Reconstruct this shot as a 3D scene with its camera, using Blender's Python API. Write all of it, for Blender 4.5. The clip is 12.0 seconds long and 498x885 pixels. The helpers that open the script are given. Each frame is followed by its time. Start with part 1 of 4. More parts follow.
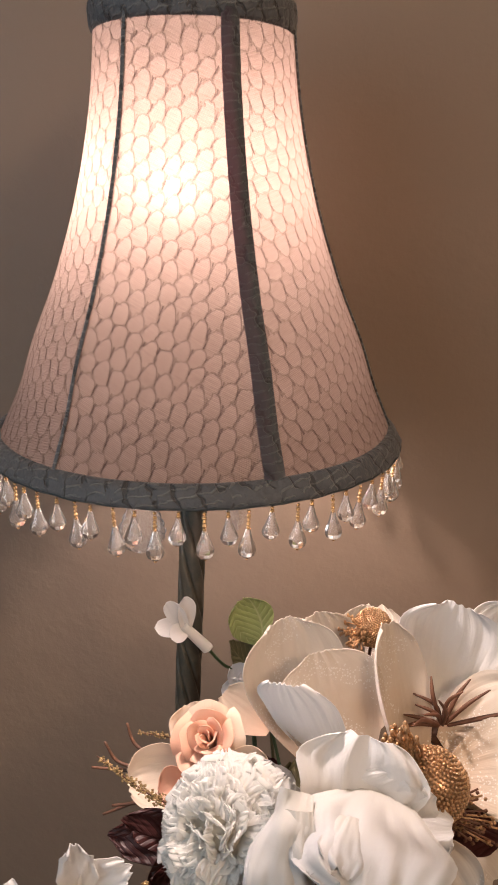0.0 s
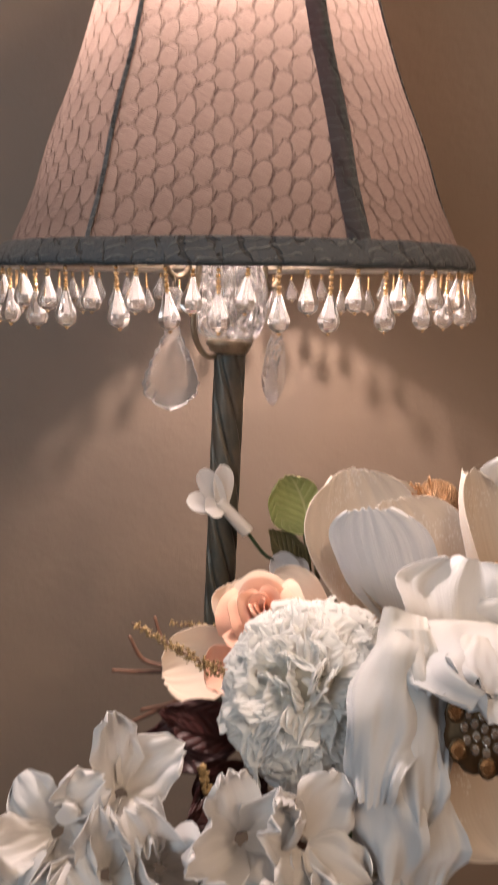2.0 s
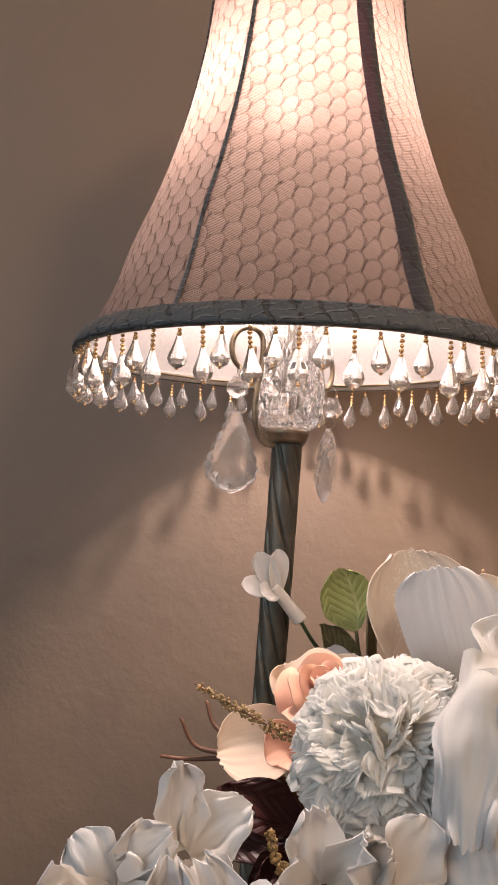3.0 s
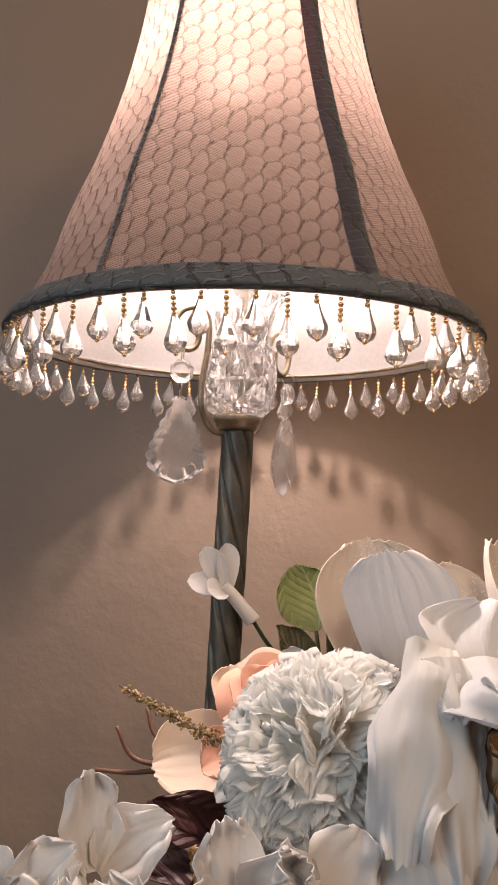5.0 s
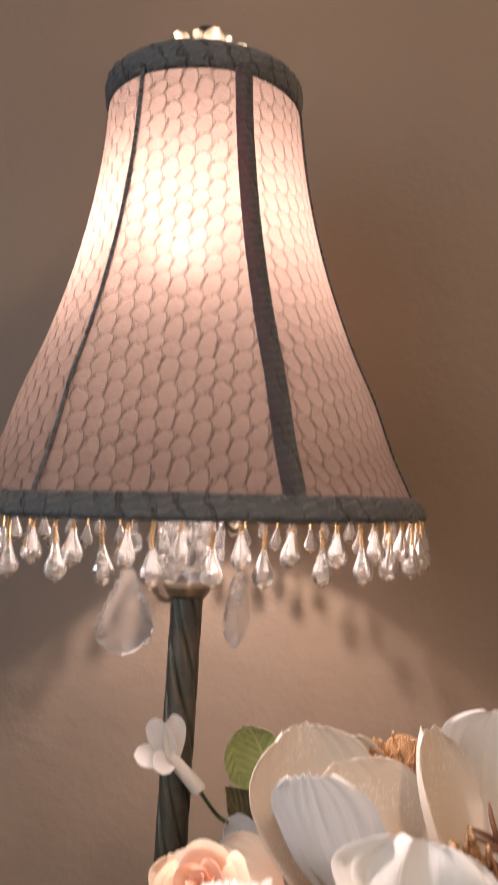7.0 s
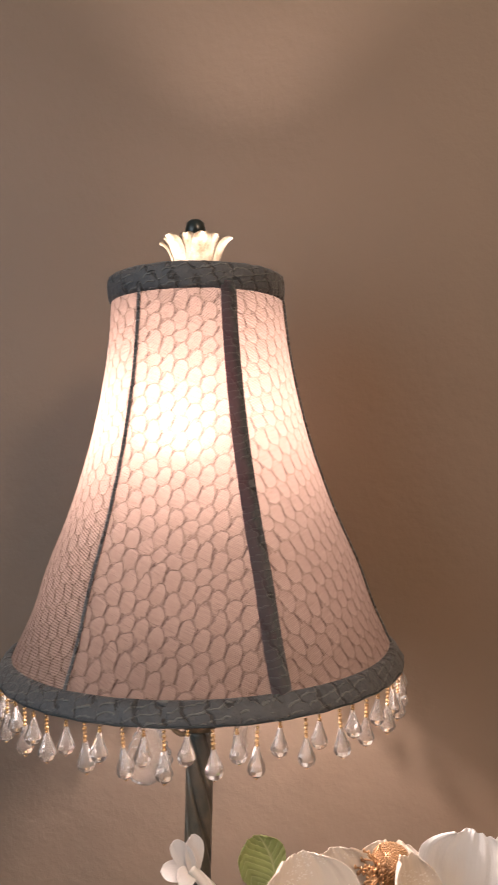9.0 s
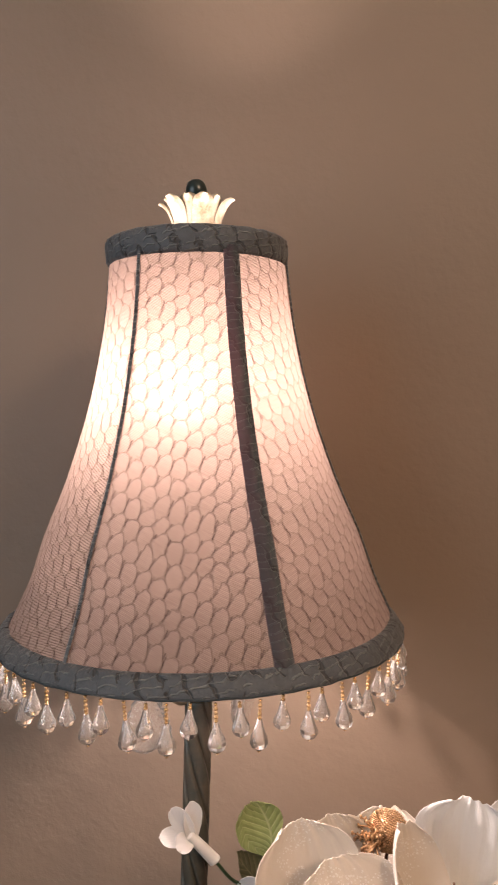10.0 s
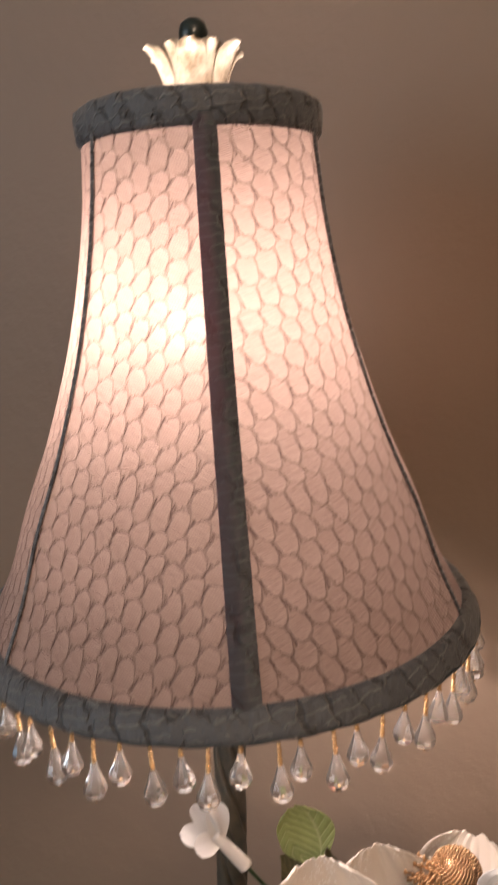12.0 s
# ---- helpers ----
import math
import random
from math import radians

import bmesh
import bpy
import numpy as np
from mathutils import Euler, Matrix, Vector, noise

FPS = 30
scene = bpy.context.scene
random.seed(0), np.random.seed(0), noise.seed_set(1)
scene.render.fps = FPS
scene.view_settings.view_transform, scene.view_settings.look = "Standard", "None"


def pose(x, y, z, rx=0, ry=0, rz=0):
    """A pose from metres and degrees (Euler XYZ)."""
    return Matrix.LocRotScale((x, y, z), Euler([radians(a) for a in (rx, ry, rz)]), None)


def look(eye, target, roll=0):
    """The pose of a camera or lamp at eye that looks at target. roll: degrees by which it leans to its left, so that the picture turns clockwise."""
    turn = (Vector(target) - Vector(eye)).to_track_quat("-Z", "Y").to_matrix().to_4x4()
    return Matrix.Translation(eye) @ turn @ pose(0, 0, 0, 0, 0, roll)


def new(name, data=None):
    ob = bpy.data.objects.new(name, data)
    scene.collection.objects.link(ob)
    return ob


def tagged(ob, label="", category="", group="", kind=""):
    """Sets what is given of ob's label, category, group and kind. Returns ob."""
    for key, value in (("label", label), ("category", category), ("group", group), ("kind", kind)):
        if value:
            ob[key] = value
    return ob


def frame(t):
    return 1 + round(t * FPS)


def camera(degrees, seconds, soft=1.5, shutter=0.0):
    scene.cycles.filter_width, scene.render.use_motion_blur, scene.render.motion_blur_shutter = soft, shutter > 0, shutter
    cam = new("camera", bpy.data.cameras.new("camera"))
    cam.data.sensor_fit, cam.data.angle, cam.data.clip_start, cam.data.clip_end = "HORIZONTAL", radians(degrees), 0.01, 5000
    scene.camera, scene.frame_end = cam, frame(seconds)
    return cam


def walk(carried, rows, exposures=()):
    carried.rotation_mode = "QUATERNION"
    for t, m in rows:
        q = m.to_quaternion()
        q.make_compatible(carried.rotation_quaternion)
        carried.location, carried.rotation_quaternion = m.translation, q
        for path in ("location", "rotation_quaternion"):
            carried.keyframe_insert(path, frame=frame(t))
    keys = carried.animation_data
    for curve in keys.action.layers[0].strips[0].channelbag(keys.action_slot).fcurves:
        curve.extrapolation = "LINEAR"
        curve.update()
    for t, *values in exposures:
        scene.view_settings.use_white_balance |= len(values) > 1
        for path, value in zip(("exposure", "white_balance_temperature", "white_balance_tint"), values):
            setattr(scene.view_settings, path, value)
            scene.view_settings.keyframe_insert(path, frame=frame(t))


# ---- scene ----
cam = camera(34.82, 12.0, soft=1.5, shutter=0.4)
# seconds, eye x y z in metres, yaw, pitch, roll in degrees
ROWS = [
    (0, -0.0139, -0.4745, 1.2942, -5.60, -17.40, 0.63),
    (0.5, -0.0276, -0.4920, 1.3122, -6.90, -17.21, -1.77),
    (1, -0.0343, -0.4936, 1.3200, -7.73, -17.31, -2.75),
    (1.5, -0.0633, -0.4837, 1.2735, -8.47, -17.04, -1.71),
    (2, -0.0630, -0.4334, 1.1437, -9.38, -11.39, 0.58),
    (2.5, -0.0816, -0.4476, 1.1335, -8.75, 1.74, 1.18),
    (3, -0.0940, -0.4454, 1.0844, -8.84, 2.61, 2.32),
    (3.5, -0.0720, -0.4356, 1.0886, -8.78, 2.70, 2.17),
    (3.7, -0.0642, -0.4322, 1.0886, -8.82, 2.31, 1.74),
    (5.5, -0.0552, -0.4177, 1.0639, -8.27, 4.79, 1.26),
    (6, -0.0488, -0.4171, 1.0690, -8.16, 4.89, 1.45),
    (6.5, -0.0403, -0.4332, 1.0910, -7.82, 4.80, 1.49),
    (7, -0.0282, -0.4387, 1.1603, -7.52, 3.91, 1.23),
    (7.2, -0.0320, -0.4382, 1.1921, -8.97, 3.55, 0.61),
    (8.8, -0.0038, -0.4963, 1.2912, -5.69, -0.02, -1.18),
    (9, -0.0191, -0.5045, 1.2867, -5.75, -0.03, -1.02),
    (9.5, -0.0320, -0.4930, 1.2860, -6.06, -1.10, -0.98),
    (10, -0.0267, -0.4945, 1.2921, -6.66, -2.92, -0.56),
    (10.5, -0.0133, -0.4973, 1.3293, -8.88, -5.74, -0.13),
    (11, 0.0296, -0.4244, 1.3472, -7.84, -9.96, -0.42),
    (11.5, 0.0730, -0.3612, 1.3553, 3.43, -12.22, -2.94),
    (12, 0.0976, -0.3704, 1.3192, 12.48, -12.31, -2.99),
]
EXPOSURES = [(0.0, 0.0), (5.5, -0.06), (7.0, 0.05), (9.0, 0.2), (10.0, 0.2), (11.0, 0.05), (12.0, -0.05)]
walk(cam, [(t, pose(x, y, z, 90 + pitch, 0, yaw) @ pose(0, 0, 0, 0, 0, roll)) for t, x, y, z, yaw, pitch, roll in ROWS], EXPOSURES)

# ---- light ----
RIM = 1.15          # height of the shade's lower rim
WALL_TURN = -15.0   # the wall behind the lamp is turned by this much about z
WALL_OFF = 0.155    # its distance from the lamp's axis

world = bpy.data.worlds.new("world")
scene.world = world
world.use_nodes = True
wnt = world.node_tree
bg = wnt.nodes["Background"]
bg.inputs[0].default_value = (0.55, 0.75, 1.0, 1)
bg.inputs[1].default_value = 0.3


def lamp(name, kind, m, energy, colour, **more):
    data = bpy.data.lights.new(name, kind)
    data.energy, data.color = energy, colour
    for key, value in more.items():
        if key == "radius":
            data.shadow_soft_size = value
        if key == "size":
            data.shape, data.size, data.size_y = "RECTANGLE", value[0], value[1]
    ob = new(name, data)
    ob.matrix_world = m
    return ob


lamp("bulb_light", "POINT", pose(-0.009, -0.004, RIM + 0.143), 6.6, (1.0, 0.81, 0.745), radius=0.013)
lamp("window_light", "AREA", look((-1.70, -1.5, 1.60), (0.05, -0.05, 1.05)), 18.0, (0.80, 0.91, 1.0), size=(1.4, 1.3))
# warm fill added at the front right for wall and flowers; no lamp there
lamp("warm_fill_light", "POINT", pose(0.7, -1.5, 2.1), 46.0, (1.0, 0.73, 0.53), radius=0.15)

# ---- materials ----
def node_material(name):
    m = bpy.data.materials.new(name)
    m.use_nodes = True
    nt = m.node_tree
    nt.nodes.clear()
    return m, nt, nt.nodes.new("ShaderNodeOutputMaterial")


def link(nt, a, b):
    nt.links.new(a, b)


def math_node(nt, op, a, b=None, c=None):
    n = nt.nodes.new("ShaderNodeMath")
    n.operation = op
    for i, v in enumerate((a, b, c)):
        if v is None:
            continue
        if isinstance(v, (int, float)):
            n.inputs[i].default_value = v
        else:
            link(nt, v, n.inputs[i])
    return n.outputs[0]


def noise_node(nt, scale, detail=3.0, rough=0.55, coords="Object", stretch=None):
    tc = nt.nodes.new("ShaderNodeTexCoord")
    n = nt.nodes.new("ShaderNodeTexNoise")
    n.inputs["Scale"].default_value, n.inputs["Detail"].default_value, n.inputs["Roughness"].default_value = scale, detail, rough
    source = tc.outputs[coords]
    if stretch:
        mp = nt.nodes.new("ShaderNodeMapping")
        mp.inputs["Scale"].default_value = stretch
        link(nt, source, mp.inputs[0])
        source = mp.outputs[0]
    link(nt, source, n.inputs["Vector"])
    return n.outputs["Fac"]


def ramp(nt, fac, stops):
    n = nt.nodes.new("ShaderNodeValToRGB")
    while len(n.color_ramp.elements) < len(stops):
        n.color_ramp.elements.new(0.5)
    for e, (p, c) in zip(n.color_ramp.elements, stops):
        e.position, e.color = p, (*c, 1)
    link(nt, fac, n.inputs[0])
    return n.outputs[0]


def mix_colour(nt, fac, a, b, mode="MIX"):
    n = nt.nodes.new("ShaderNodeMix")
    n.data_type, n.blend_type = "RGBA", mode
    for socket, v in ((n.inputs[0], fac), (n.inputs[6], a), (n.inputs[7], b)):
        if isinstance(v, (int, float)):
            socket.default_value = v
        elif isinstance(v, tuple):
            socket.default_value = (*v, 1)
        else:
            link(nt, v, socket)
    return n.outputs[2]


def bump(nt, height, strength, distance=0.001):
    n = nt.nodes.new("ShaderNodeBump")
    n.inputs["Strength"].default_value, n.inputs["Distance"].default_value = strength, distance
    link(nt, height, n.inputs["Height"])
    return n.outputs[0]


def principled(nt, out, colour, rough=0.5, metal=0.0, normal=None, **more):
    b = nt.nodes.new("ShaderNodeBsdfPrincipled")
    if isinstance(colour, tuple):
        b.inputs["Base Color"].default_value = (*colour, 1)
    else:
        link(nt, colour, b.inputs["Base Color"])
    if isinstance(rough, (int, float)):
        b.inputs["Roughness"].default_value = rough
    else:
        link(nt, rough, b.inputs["Roughness"])
    b.inputs["Metallic"].default_value = metal
    for key, value in more.items():
        b.inputs[key.replace("_", " ")].default_value = value
    if normal:
        link(nt, normal, b.inputs["Normal"])
    if out:
        link(nt, b.outputs[0], out.inputs[0])
    return b


def plain(name, colour, rough=0.5, metal=0.0, vary=0.15, scale=60.0, relief=0.2, distance=0.0005):
    """A surface of one colour with grain at two scales."""
    m, nt, out = node_material(name)
    fac = noise_node(nt, scale)
    big = noise_node(nt, scale * 0.15, 2.0)
    both = math_node(nt, "ADD", math_node(nt, "MULTIPLY", fac, 0.5), math_node(nt, "MULTIPLY", big, 0.5))
    lo = tuple(c * (1 - vary) for c in colour)
    hi = tuple(min(1.0, c * (1 + vary)) for c in colour)
    principled(nt, out, ramp(nt, both, [(0.35, lo), (0.65, hi)]), rough, metal, bump(nt, fac, relief, distance))
    return m


def wall_paint():
    m, nt, out = node_material("taupe_wall_paint")
    fine = noise_node(nt, 220.0, 4.0)
    dents = noise_node(nt, 22.0, 5.0, 0.62)
    broad = noise_node(nt, 3.0, 2.0)
    colour = ramp(nt, broad, [(0.3, (0.200, 0.144, 0.103)), (0.7, (0.230, 0.166, 0.120))])
    height = math_node(nt, "ADD", math_node(nt, "MULTIPLY", fine, 0.10), dents)
    principled(nt, out, colour, 0.55, 0.0, bump(nt, height, 0.5, 0.0036))
    return m


def scale_pattern(nt, wide, high):
    """Woven scale lattice in the UV plane (metres): the rounded cell ends, and the long threads between the cells."""
    uv = nt.nodes.new("ShaderNodeUVMap")
    sep = nt.nodes.new("ShaderNodeSeparateXYZ")
    link(nt, uv.outputs[0], sep.inputs[0])
    wob = nt.nodes.new("ShaderNodeTexNoise")
    wob.inputs["Scale"].default_value, wob.inputs["Detail"].default_value = 70.0, 1.0
    link(nt, uv.outputs[0], wob.inputs["Vector"])
    shift = math_node(nt, "MULTIPLY", math_node(nt, "SUBTRACT", wob.outputs["Fac"], 0.5), 0.95)
    fray = nt.nodes.new("ShaderNodeTexNoise")
    fray.inputs["Scale"].default_value, fray.inputs["Detail"].default_value = 520.0, 2.0
    link(nt, uv.outputs[0], fray.inputs["Vector"])
    shift = math_node(nt, "ADD", shift, math_node(nt, "MULTIPLY", math_node(nt, "SUBTRACT", fray.outputs["Fac"], 0.5), 0.30))
    u = math_node(nt, "ADD", math_node(nt, "DIVIDE", sep.outputs[0], wide), math_node(nt, "MULTIPLY", shift, 0.6))
    v = math_node(nt, "ADD", math_node(nt, "DIVIDE", sep.outputs[1], high), shift)
    row = math_node(nt, "FLOOR", v)
    fv = math_node(nt, "FRACT", v)
    half = math_node(nt, "MULTIPLY", math_node(nt, "MODULO", math_node(nt, "ADD", row, 40.0), 2.0), 0.5)
    fu = math_node(nt, "SUBTRACT", math_node(nt, "FRACT", math_node(nt, "ADD", u, half)), 0.5)
    au = math_node(nt, "ABSOLUTE", fu)
    rise = math_node(nt, "MULTIPLY", math_node(nt, "POWER", math_node(nt, "MULTIPLY", au, 2.0), 2.6), 0.62)
    arc = math_node(nt, "ABSOLUTE", math_node(nt, "SUBTRACT", fv, math_node(nt, "ADD", rise, 0.06)))
    low = math_node(nt, "MAXIMUM", 0.0, math_node(nt, "SUBTRACT", 1.0, math_node(nt, "MULTIPLY", arc, 11.0)))
    side = math_node(nt, "MAXIMUM", 0.0, math_node(nt, "SUBTRACT", 1.0, math_node(nt, "MULTIPLY", math_node(nt, "SUBTRACT", 0.5, au), 9.0)))
    side = math_node(nt, "MULTIPLY", side, math_node(nt, "GREATER_THAN", fv, 0.25))
    # the threads are thin strands, stronger here and weaker there
    strand = nt.nodes.new("ShaderNodeTexNoise")
    strand.inputs["Scale"].default_value, strand.inputs["Detail"].default_value = 1.0, 2.0
    mp = nt.nodes.new("ShaderNodeMapping")
    mp.inputs["Scale"].default_value = (1500, 110, 1)
    link(nt, uv.outputs[0], mp.inputs[0])
    link(nt, mp.outputs[0], strand.inputs["Vector"])
    side = math_node(nt, "MULTIPLY", side, math_node(nt, "MULTIPLY", math_node(nt, "SUBTRACT", strand.outputs["Fac"], 0.22), 2.2))
    low = math_node(nt, "MULTIPLY", low, math_node(nt, "ADD", 0.25, wob.outputs["Fac"]))
    inside = math_node(nt, "MULTIPLY", math_node(nt, "GREATER_THAN", math_node(nt, "SUBTRACT", fv, rise), 0.06), math_node(nt, "SUBTRACT", 1.0, fv))
    return math_node(nt, "MINIMUM", low, 1.0), math_node(nt, "MINIMUM", math_node(nt, "MAXIMUM", side, 0.0), 1.0), sep, uv, inside


def shade_fabric():
    m, nt, out = node_material("pink_beige_shade_fabric")
    low, side, sep, uv, inside = scale_pattern(nt, 0.0094, 0.0100)
    thread = math_node(nt, "MULTIPLY", math_node(nt, "ADD", math_node(nt, "SINE", math_node(nt, "MULTIPLY", sep.outputs[1], 2 * math.pi / 0.00085)), 1.0), 0.5)
    warp = math_node(nt, "MULTIPLY", math_node(nt, "ADD", math_node(nt, "SINE", math_node(nt, "MULTIPLY", sep.outputs[0], 2 * math.pi / 0.0012)), 1.0), 0.5)
    slub = nt.nodes.new("ShaderNodeTexNoise")
    slub.inputs["Scale"].default_value = 1.0
    mp = nt.nodes.new("ShaderNodeMapping")
    mp.inputs["Scale"].default_value = (130, 1300, 1)
    link(nt, uv.outputs[0], mp.inputs[0])
    link(nt, mp.outputs[0], slub.inputs["Vector"])
    cell = mix_colour(nt, slub.outputs["Fac"], (0.215, 0.160, 0.138), (0.400, 0.318, 0.280))
    cell = mix_colour(nt, math_node(nt, "MULTIPLY", inside, 0.35), cell, (0.46, 0.365, 0.325))
    cell = mix_colour(nt, math_node(nt, "MULTIPLY", thread, 0.32), cell, (0.14, 0.095, 0.082))
    cell = mix_colour(nt, math_node(nt, "MULTIPLY", warp, 0.10), cell, (0.14, 0.095, 0.082))
    cell = mix_colour(nt, math_node(nt, "MULTIPLY", low, 0.62), cell, (0.085, 0.058, 0.050))
    colour = mix_colour(nt, math_node(nt, "MULTIPLY", side, 0.82), cell, (0.060, 0.036, 0.030))
    height = math_node(nt, "ADD", math_node(nt, "MULTIPLY", math_node(nt, "ADD", math_node(nt, "MULTIPLY", low, 0.5), side), -1.0), math_node(nt, "ADD", math_node(nt, "MULTIPLY", thread, 0.2), math_node(nt, "ADD", math_node(nt, "MULTIPLY", slub.outputs["Fac"], 0.6), math_node(nt, "MULTIPLY", inside, 0.3))))
    normal = bump(nt, height, 0.9, 0.0011)
    diff = nt.nodes.new("ShaderNodeBsdfDiffuse")
    link(nt, mix_colour(nt, 1.0, colour, (1.0, 0.97, 0.98), "MULTIPLY"), diff.inputs[0])
    link(nt, normal, diff.inputs["Normal"])
    trans = nt.nodes.new("ShaderNodeBsdfTranslucent")
    # the light that comes through the threads is redder
    link(nt, mix_colour(nt, 1.0, colour, (1.0, 0.935, 0.895), "MULTIPLY"), trans.inputs[0])
    link(nt, normal, trans.inputs["Normal"])
    fwd = nt.nodes.new("ShaderNodeBsdfRefraction")
    fwd.inputs["Roughness"].default_value, fwd.inputs["IOR"].default_value = 1.0, 1.2
    link(nt, colour, fwd.inputs[0])
    a = nt.nodes.new("ShaderNodeMixShader")
    a.inputs[0].default_value = 0.020
    link(nt, trans.outputs[0], a.inputs[1])
    link(nt, fwd.outputs[0], a.inputs[2])
    b = nt.nodes.new("ShaderNodeMixShader")
    b.inputs[0].default_value = 0.275
    link(nt, diff.outputs[0], b.inputs[1])
    link(nt, a.outputs[0], b.inputs[2])
    link(nt, b.outputs[0], out.inputs[0])
    return m


def lining_cloth():
    m, nt, out = node_material("white_shade_lining")
    fac = noise_node(nt, 400.0)
    colour = ramp(nt, fac, [(0.3, (0.55, 0.54, 0.53)), (0.7, (0.62, 0.61, 0.60))])
    diff = nt.nodes.new("ShaderNodeBsdfDiffuse")
    link(nt, colour, diff.inputs[0])
    clear = nt.nodes.new("ShaderNodeBsdfTransparent")
    mix = nt.nodes.new("ShaderNodeMixShader")
    mix.inputs[0].default_value = 0.50
    link(nt, diff.outputs[0], mix.inputs[1])
    link(nt, clear.outputs[0], mix.inputs[2])
    link(nt, mix.outputs[0], out.inputs[0])
    return m


def ribbon_cloth(name, thin=0.0, contrast=1.0):
    m, nt, out = node_material(name)
    uv = nt.nodes.new("ShaderNodeUVMap")
    sep = nt.nodes.new("ShaderNodeSeparateXYZ")
    link(nt, uv.outputs[0], sep.inputs[0])
    wob = nt.nodes.new("ShaderNodeTexNoise")
    wob.inputs["Scale"].default_value, wob.inputs["Detail"].default_value = 110.0, 2.0
    link(nt, uv.outputs[0], wob.inputs["Vector"])
    fac = noise_node(nt, 300.0)

    def bars(slope, pitch, width, phase):
        along = math_node(nt, "ADD", sep.outputs[0], math_node(nt, "MULTIPLY", sep.outputs[1], slope))
        f = math_node(nt, "FRACT", math_node(nt, "ADD", math_node(nt, "DIVIDE", along, pitch), math_node(nt, "ADD", phase, math_node(nt, "MULTIPLY", wob.outputs["Fac"], 1.5))))
        near = math_node(nt, "ABSOLUTE", math_node(nt, "SUBTRACT", f, 0.5))
        edge = math_node(nt, "MAXIMUM", 0.0, math_node(nt, "SUBTRACT", 1.0, math_node(nt, "DIVIDE", near, width)))
        return math_node(nt, "MULTIPLY", math_node(nt, "MINIMUM", math_node(nt, "MULTIPLY", edge, 2.0), 1.0), math_node(nt, "GREATER_THAN", math_node(nt, "ADD", wob.outputs["Fac"], math_node(nt, "MULTIPLY", fac, 0.3)), 0.56))

    dark, pale = bars(0.45, 0.0120, 0.10, 0.0), bars(-5.0, 0.0210, 0.11, 0.45)
    base = mix_colour(nt, fac, (0.052, 0.058, 0.067), (0.098, 0.107, 0.120))
    colour = mix_colour(nt, math_node(nt, "MULTIPLY", pale, 0.4 * contrast), base, (0.23, 0.25, 0.25))
    colour = mix_colour(nt, math_node(nt, "MULTIPLY", dark, 0.7 * contrast), colour, (0.020, 0.018, 0.018))
    line = math_node(nt, "SUBTRACT", pale, math_node(nt, "MULTIPLY", dark, 1.5))
    b = principled(nt, None, colour, 0.62, 0.0, bump(nt, math_node(nt, "ADD", line, fac), 1.0, 0.0014), Sheen_Weight=0.2)
    if thin:
        trans = nt.nodes.new("ShaderNodeBsdfTranslucent")
        trans.inputs[0].default_value = (0.52, 0.27, 0.35, 1)
        mix = nt.nodes.new("ShaderNodeMixShader")
        inner = math_node(nt, "MINIMUM", 1.0, math_node(nt, "MAXIMUM", 0.0, math_node(nt, "DIVIDE", math_node(nt, "SUBTRACT", 0.5046, math_node(nt, "ADD", sep.outputs[0], math_node(nt, "MULTIPLY", wob.outputs["Fac"], 0.005))), 0.0030)))
        link(nt, math_node(nt, "ADD", thin * 0.25, math_node(nt, "MULTIPLY", inner, thin)), mix.inputs[0])
        link(nt, b.outputs[0], mix.inputs[1])
        link(nt, trans.outputs[0], mix.inputs[2])
        link(nt, mix.outputs[0], out.inputs[0])
    else:
        link(nt, b.outputs[0], out.inputs[0])
    return m


def glass(name, colour=(1, 1, 1), rough=0.0, ior=1.5, milk=0.0, cuts=False):
    """Clear glass; milk mixes in white scatter in place of the facets' bright sparkle."""
    m, nt, out = node_material(name)
    normal = None
    if cuts:
        # crossed V grooves round the z axis
        tc = nt.nodes.new("ShaderNodeTexCoord")
        sep = nt.nodes.new("ShaderNodeSeparateXYZ")
        link(nt, tc.outputs["Object"], sep.inputs[0])
        around = math_node(nt, "MULTIPLY", math_node(nt, "ARCTAN2", sep.outputs[1], sep.outputs[0]), 6 / (2 * math.pi))
        up = math_node(nt, "MULTIPLY", sep.outputs[2], 55.0)
        ways = [math_node(nt, "PINGPONG", math_node(nt, op, around, up), 0.5) for op in ("ADD", "SUBTRACT")]
        normal = bump(nt, math_node(nt, "MINIMUM", *ways), 1.0, 0.008)
    b = principled(nt, None if milk else out, colour, rough, 0.0, normal, Transmission_Weight=1.0, IOR=ior)
    if milk:
        trans = nt.nodes.new("ShaderNodeBsdfTranslucent")
        trans.inputs[0].default_value = (0.92, 0.92, 0.92, 1)
        diff = nt.nodes.new("ShaderNodeBsdfDiffuse")
        diff.inputs[0].default_value = (0.92, 0.92, 0.92, 1)
        soft = nt.nodes.new("ShaderNodeMixShader")
        link(nt, trans.outputs[0], soft.inputs[1])
        link(nt, diff.outputs[0], soft.inputs[2])
        mix = nt.nodes.new("ShaderNodeMixShader")
        mix.inputs[0].default_value = milk
        link(nt, b.outputs[0], mix.inputs[1])
        link(nt, soft.outputs[0], mix.inputs[2])
        link(nt, mix.outputs[0], out.inputs[0])
    return m


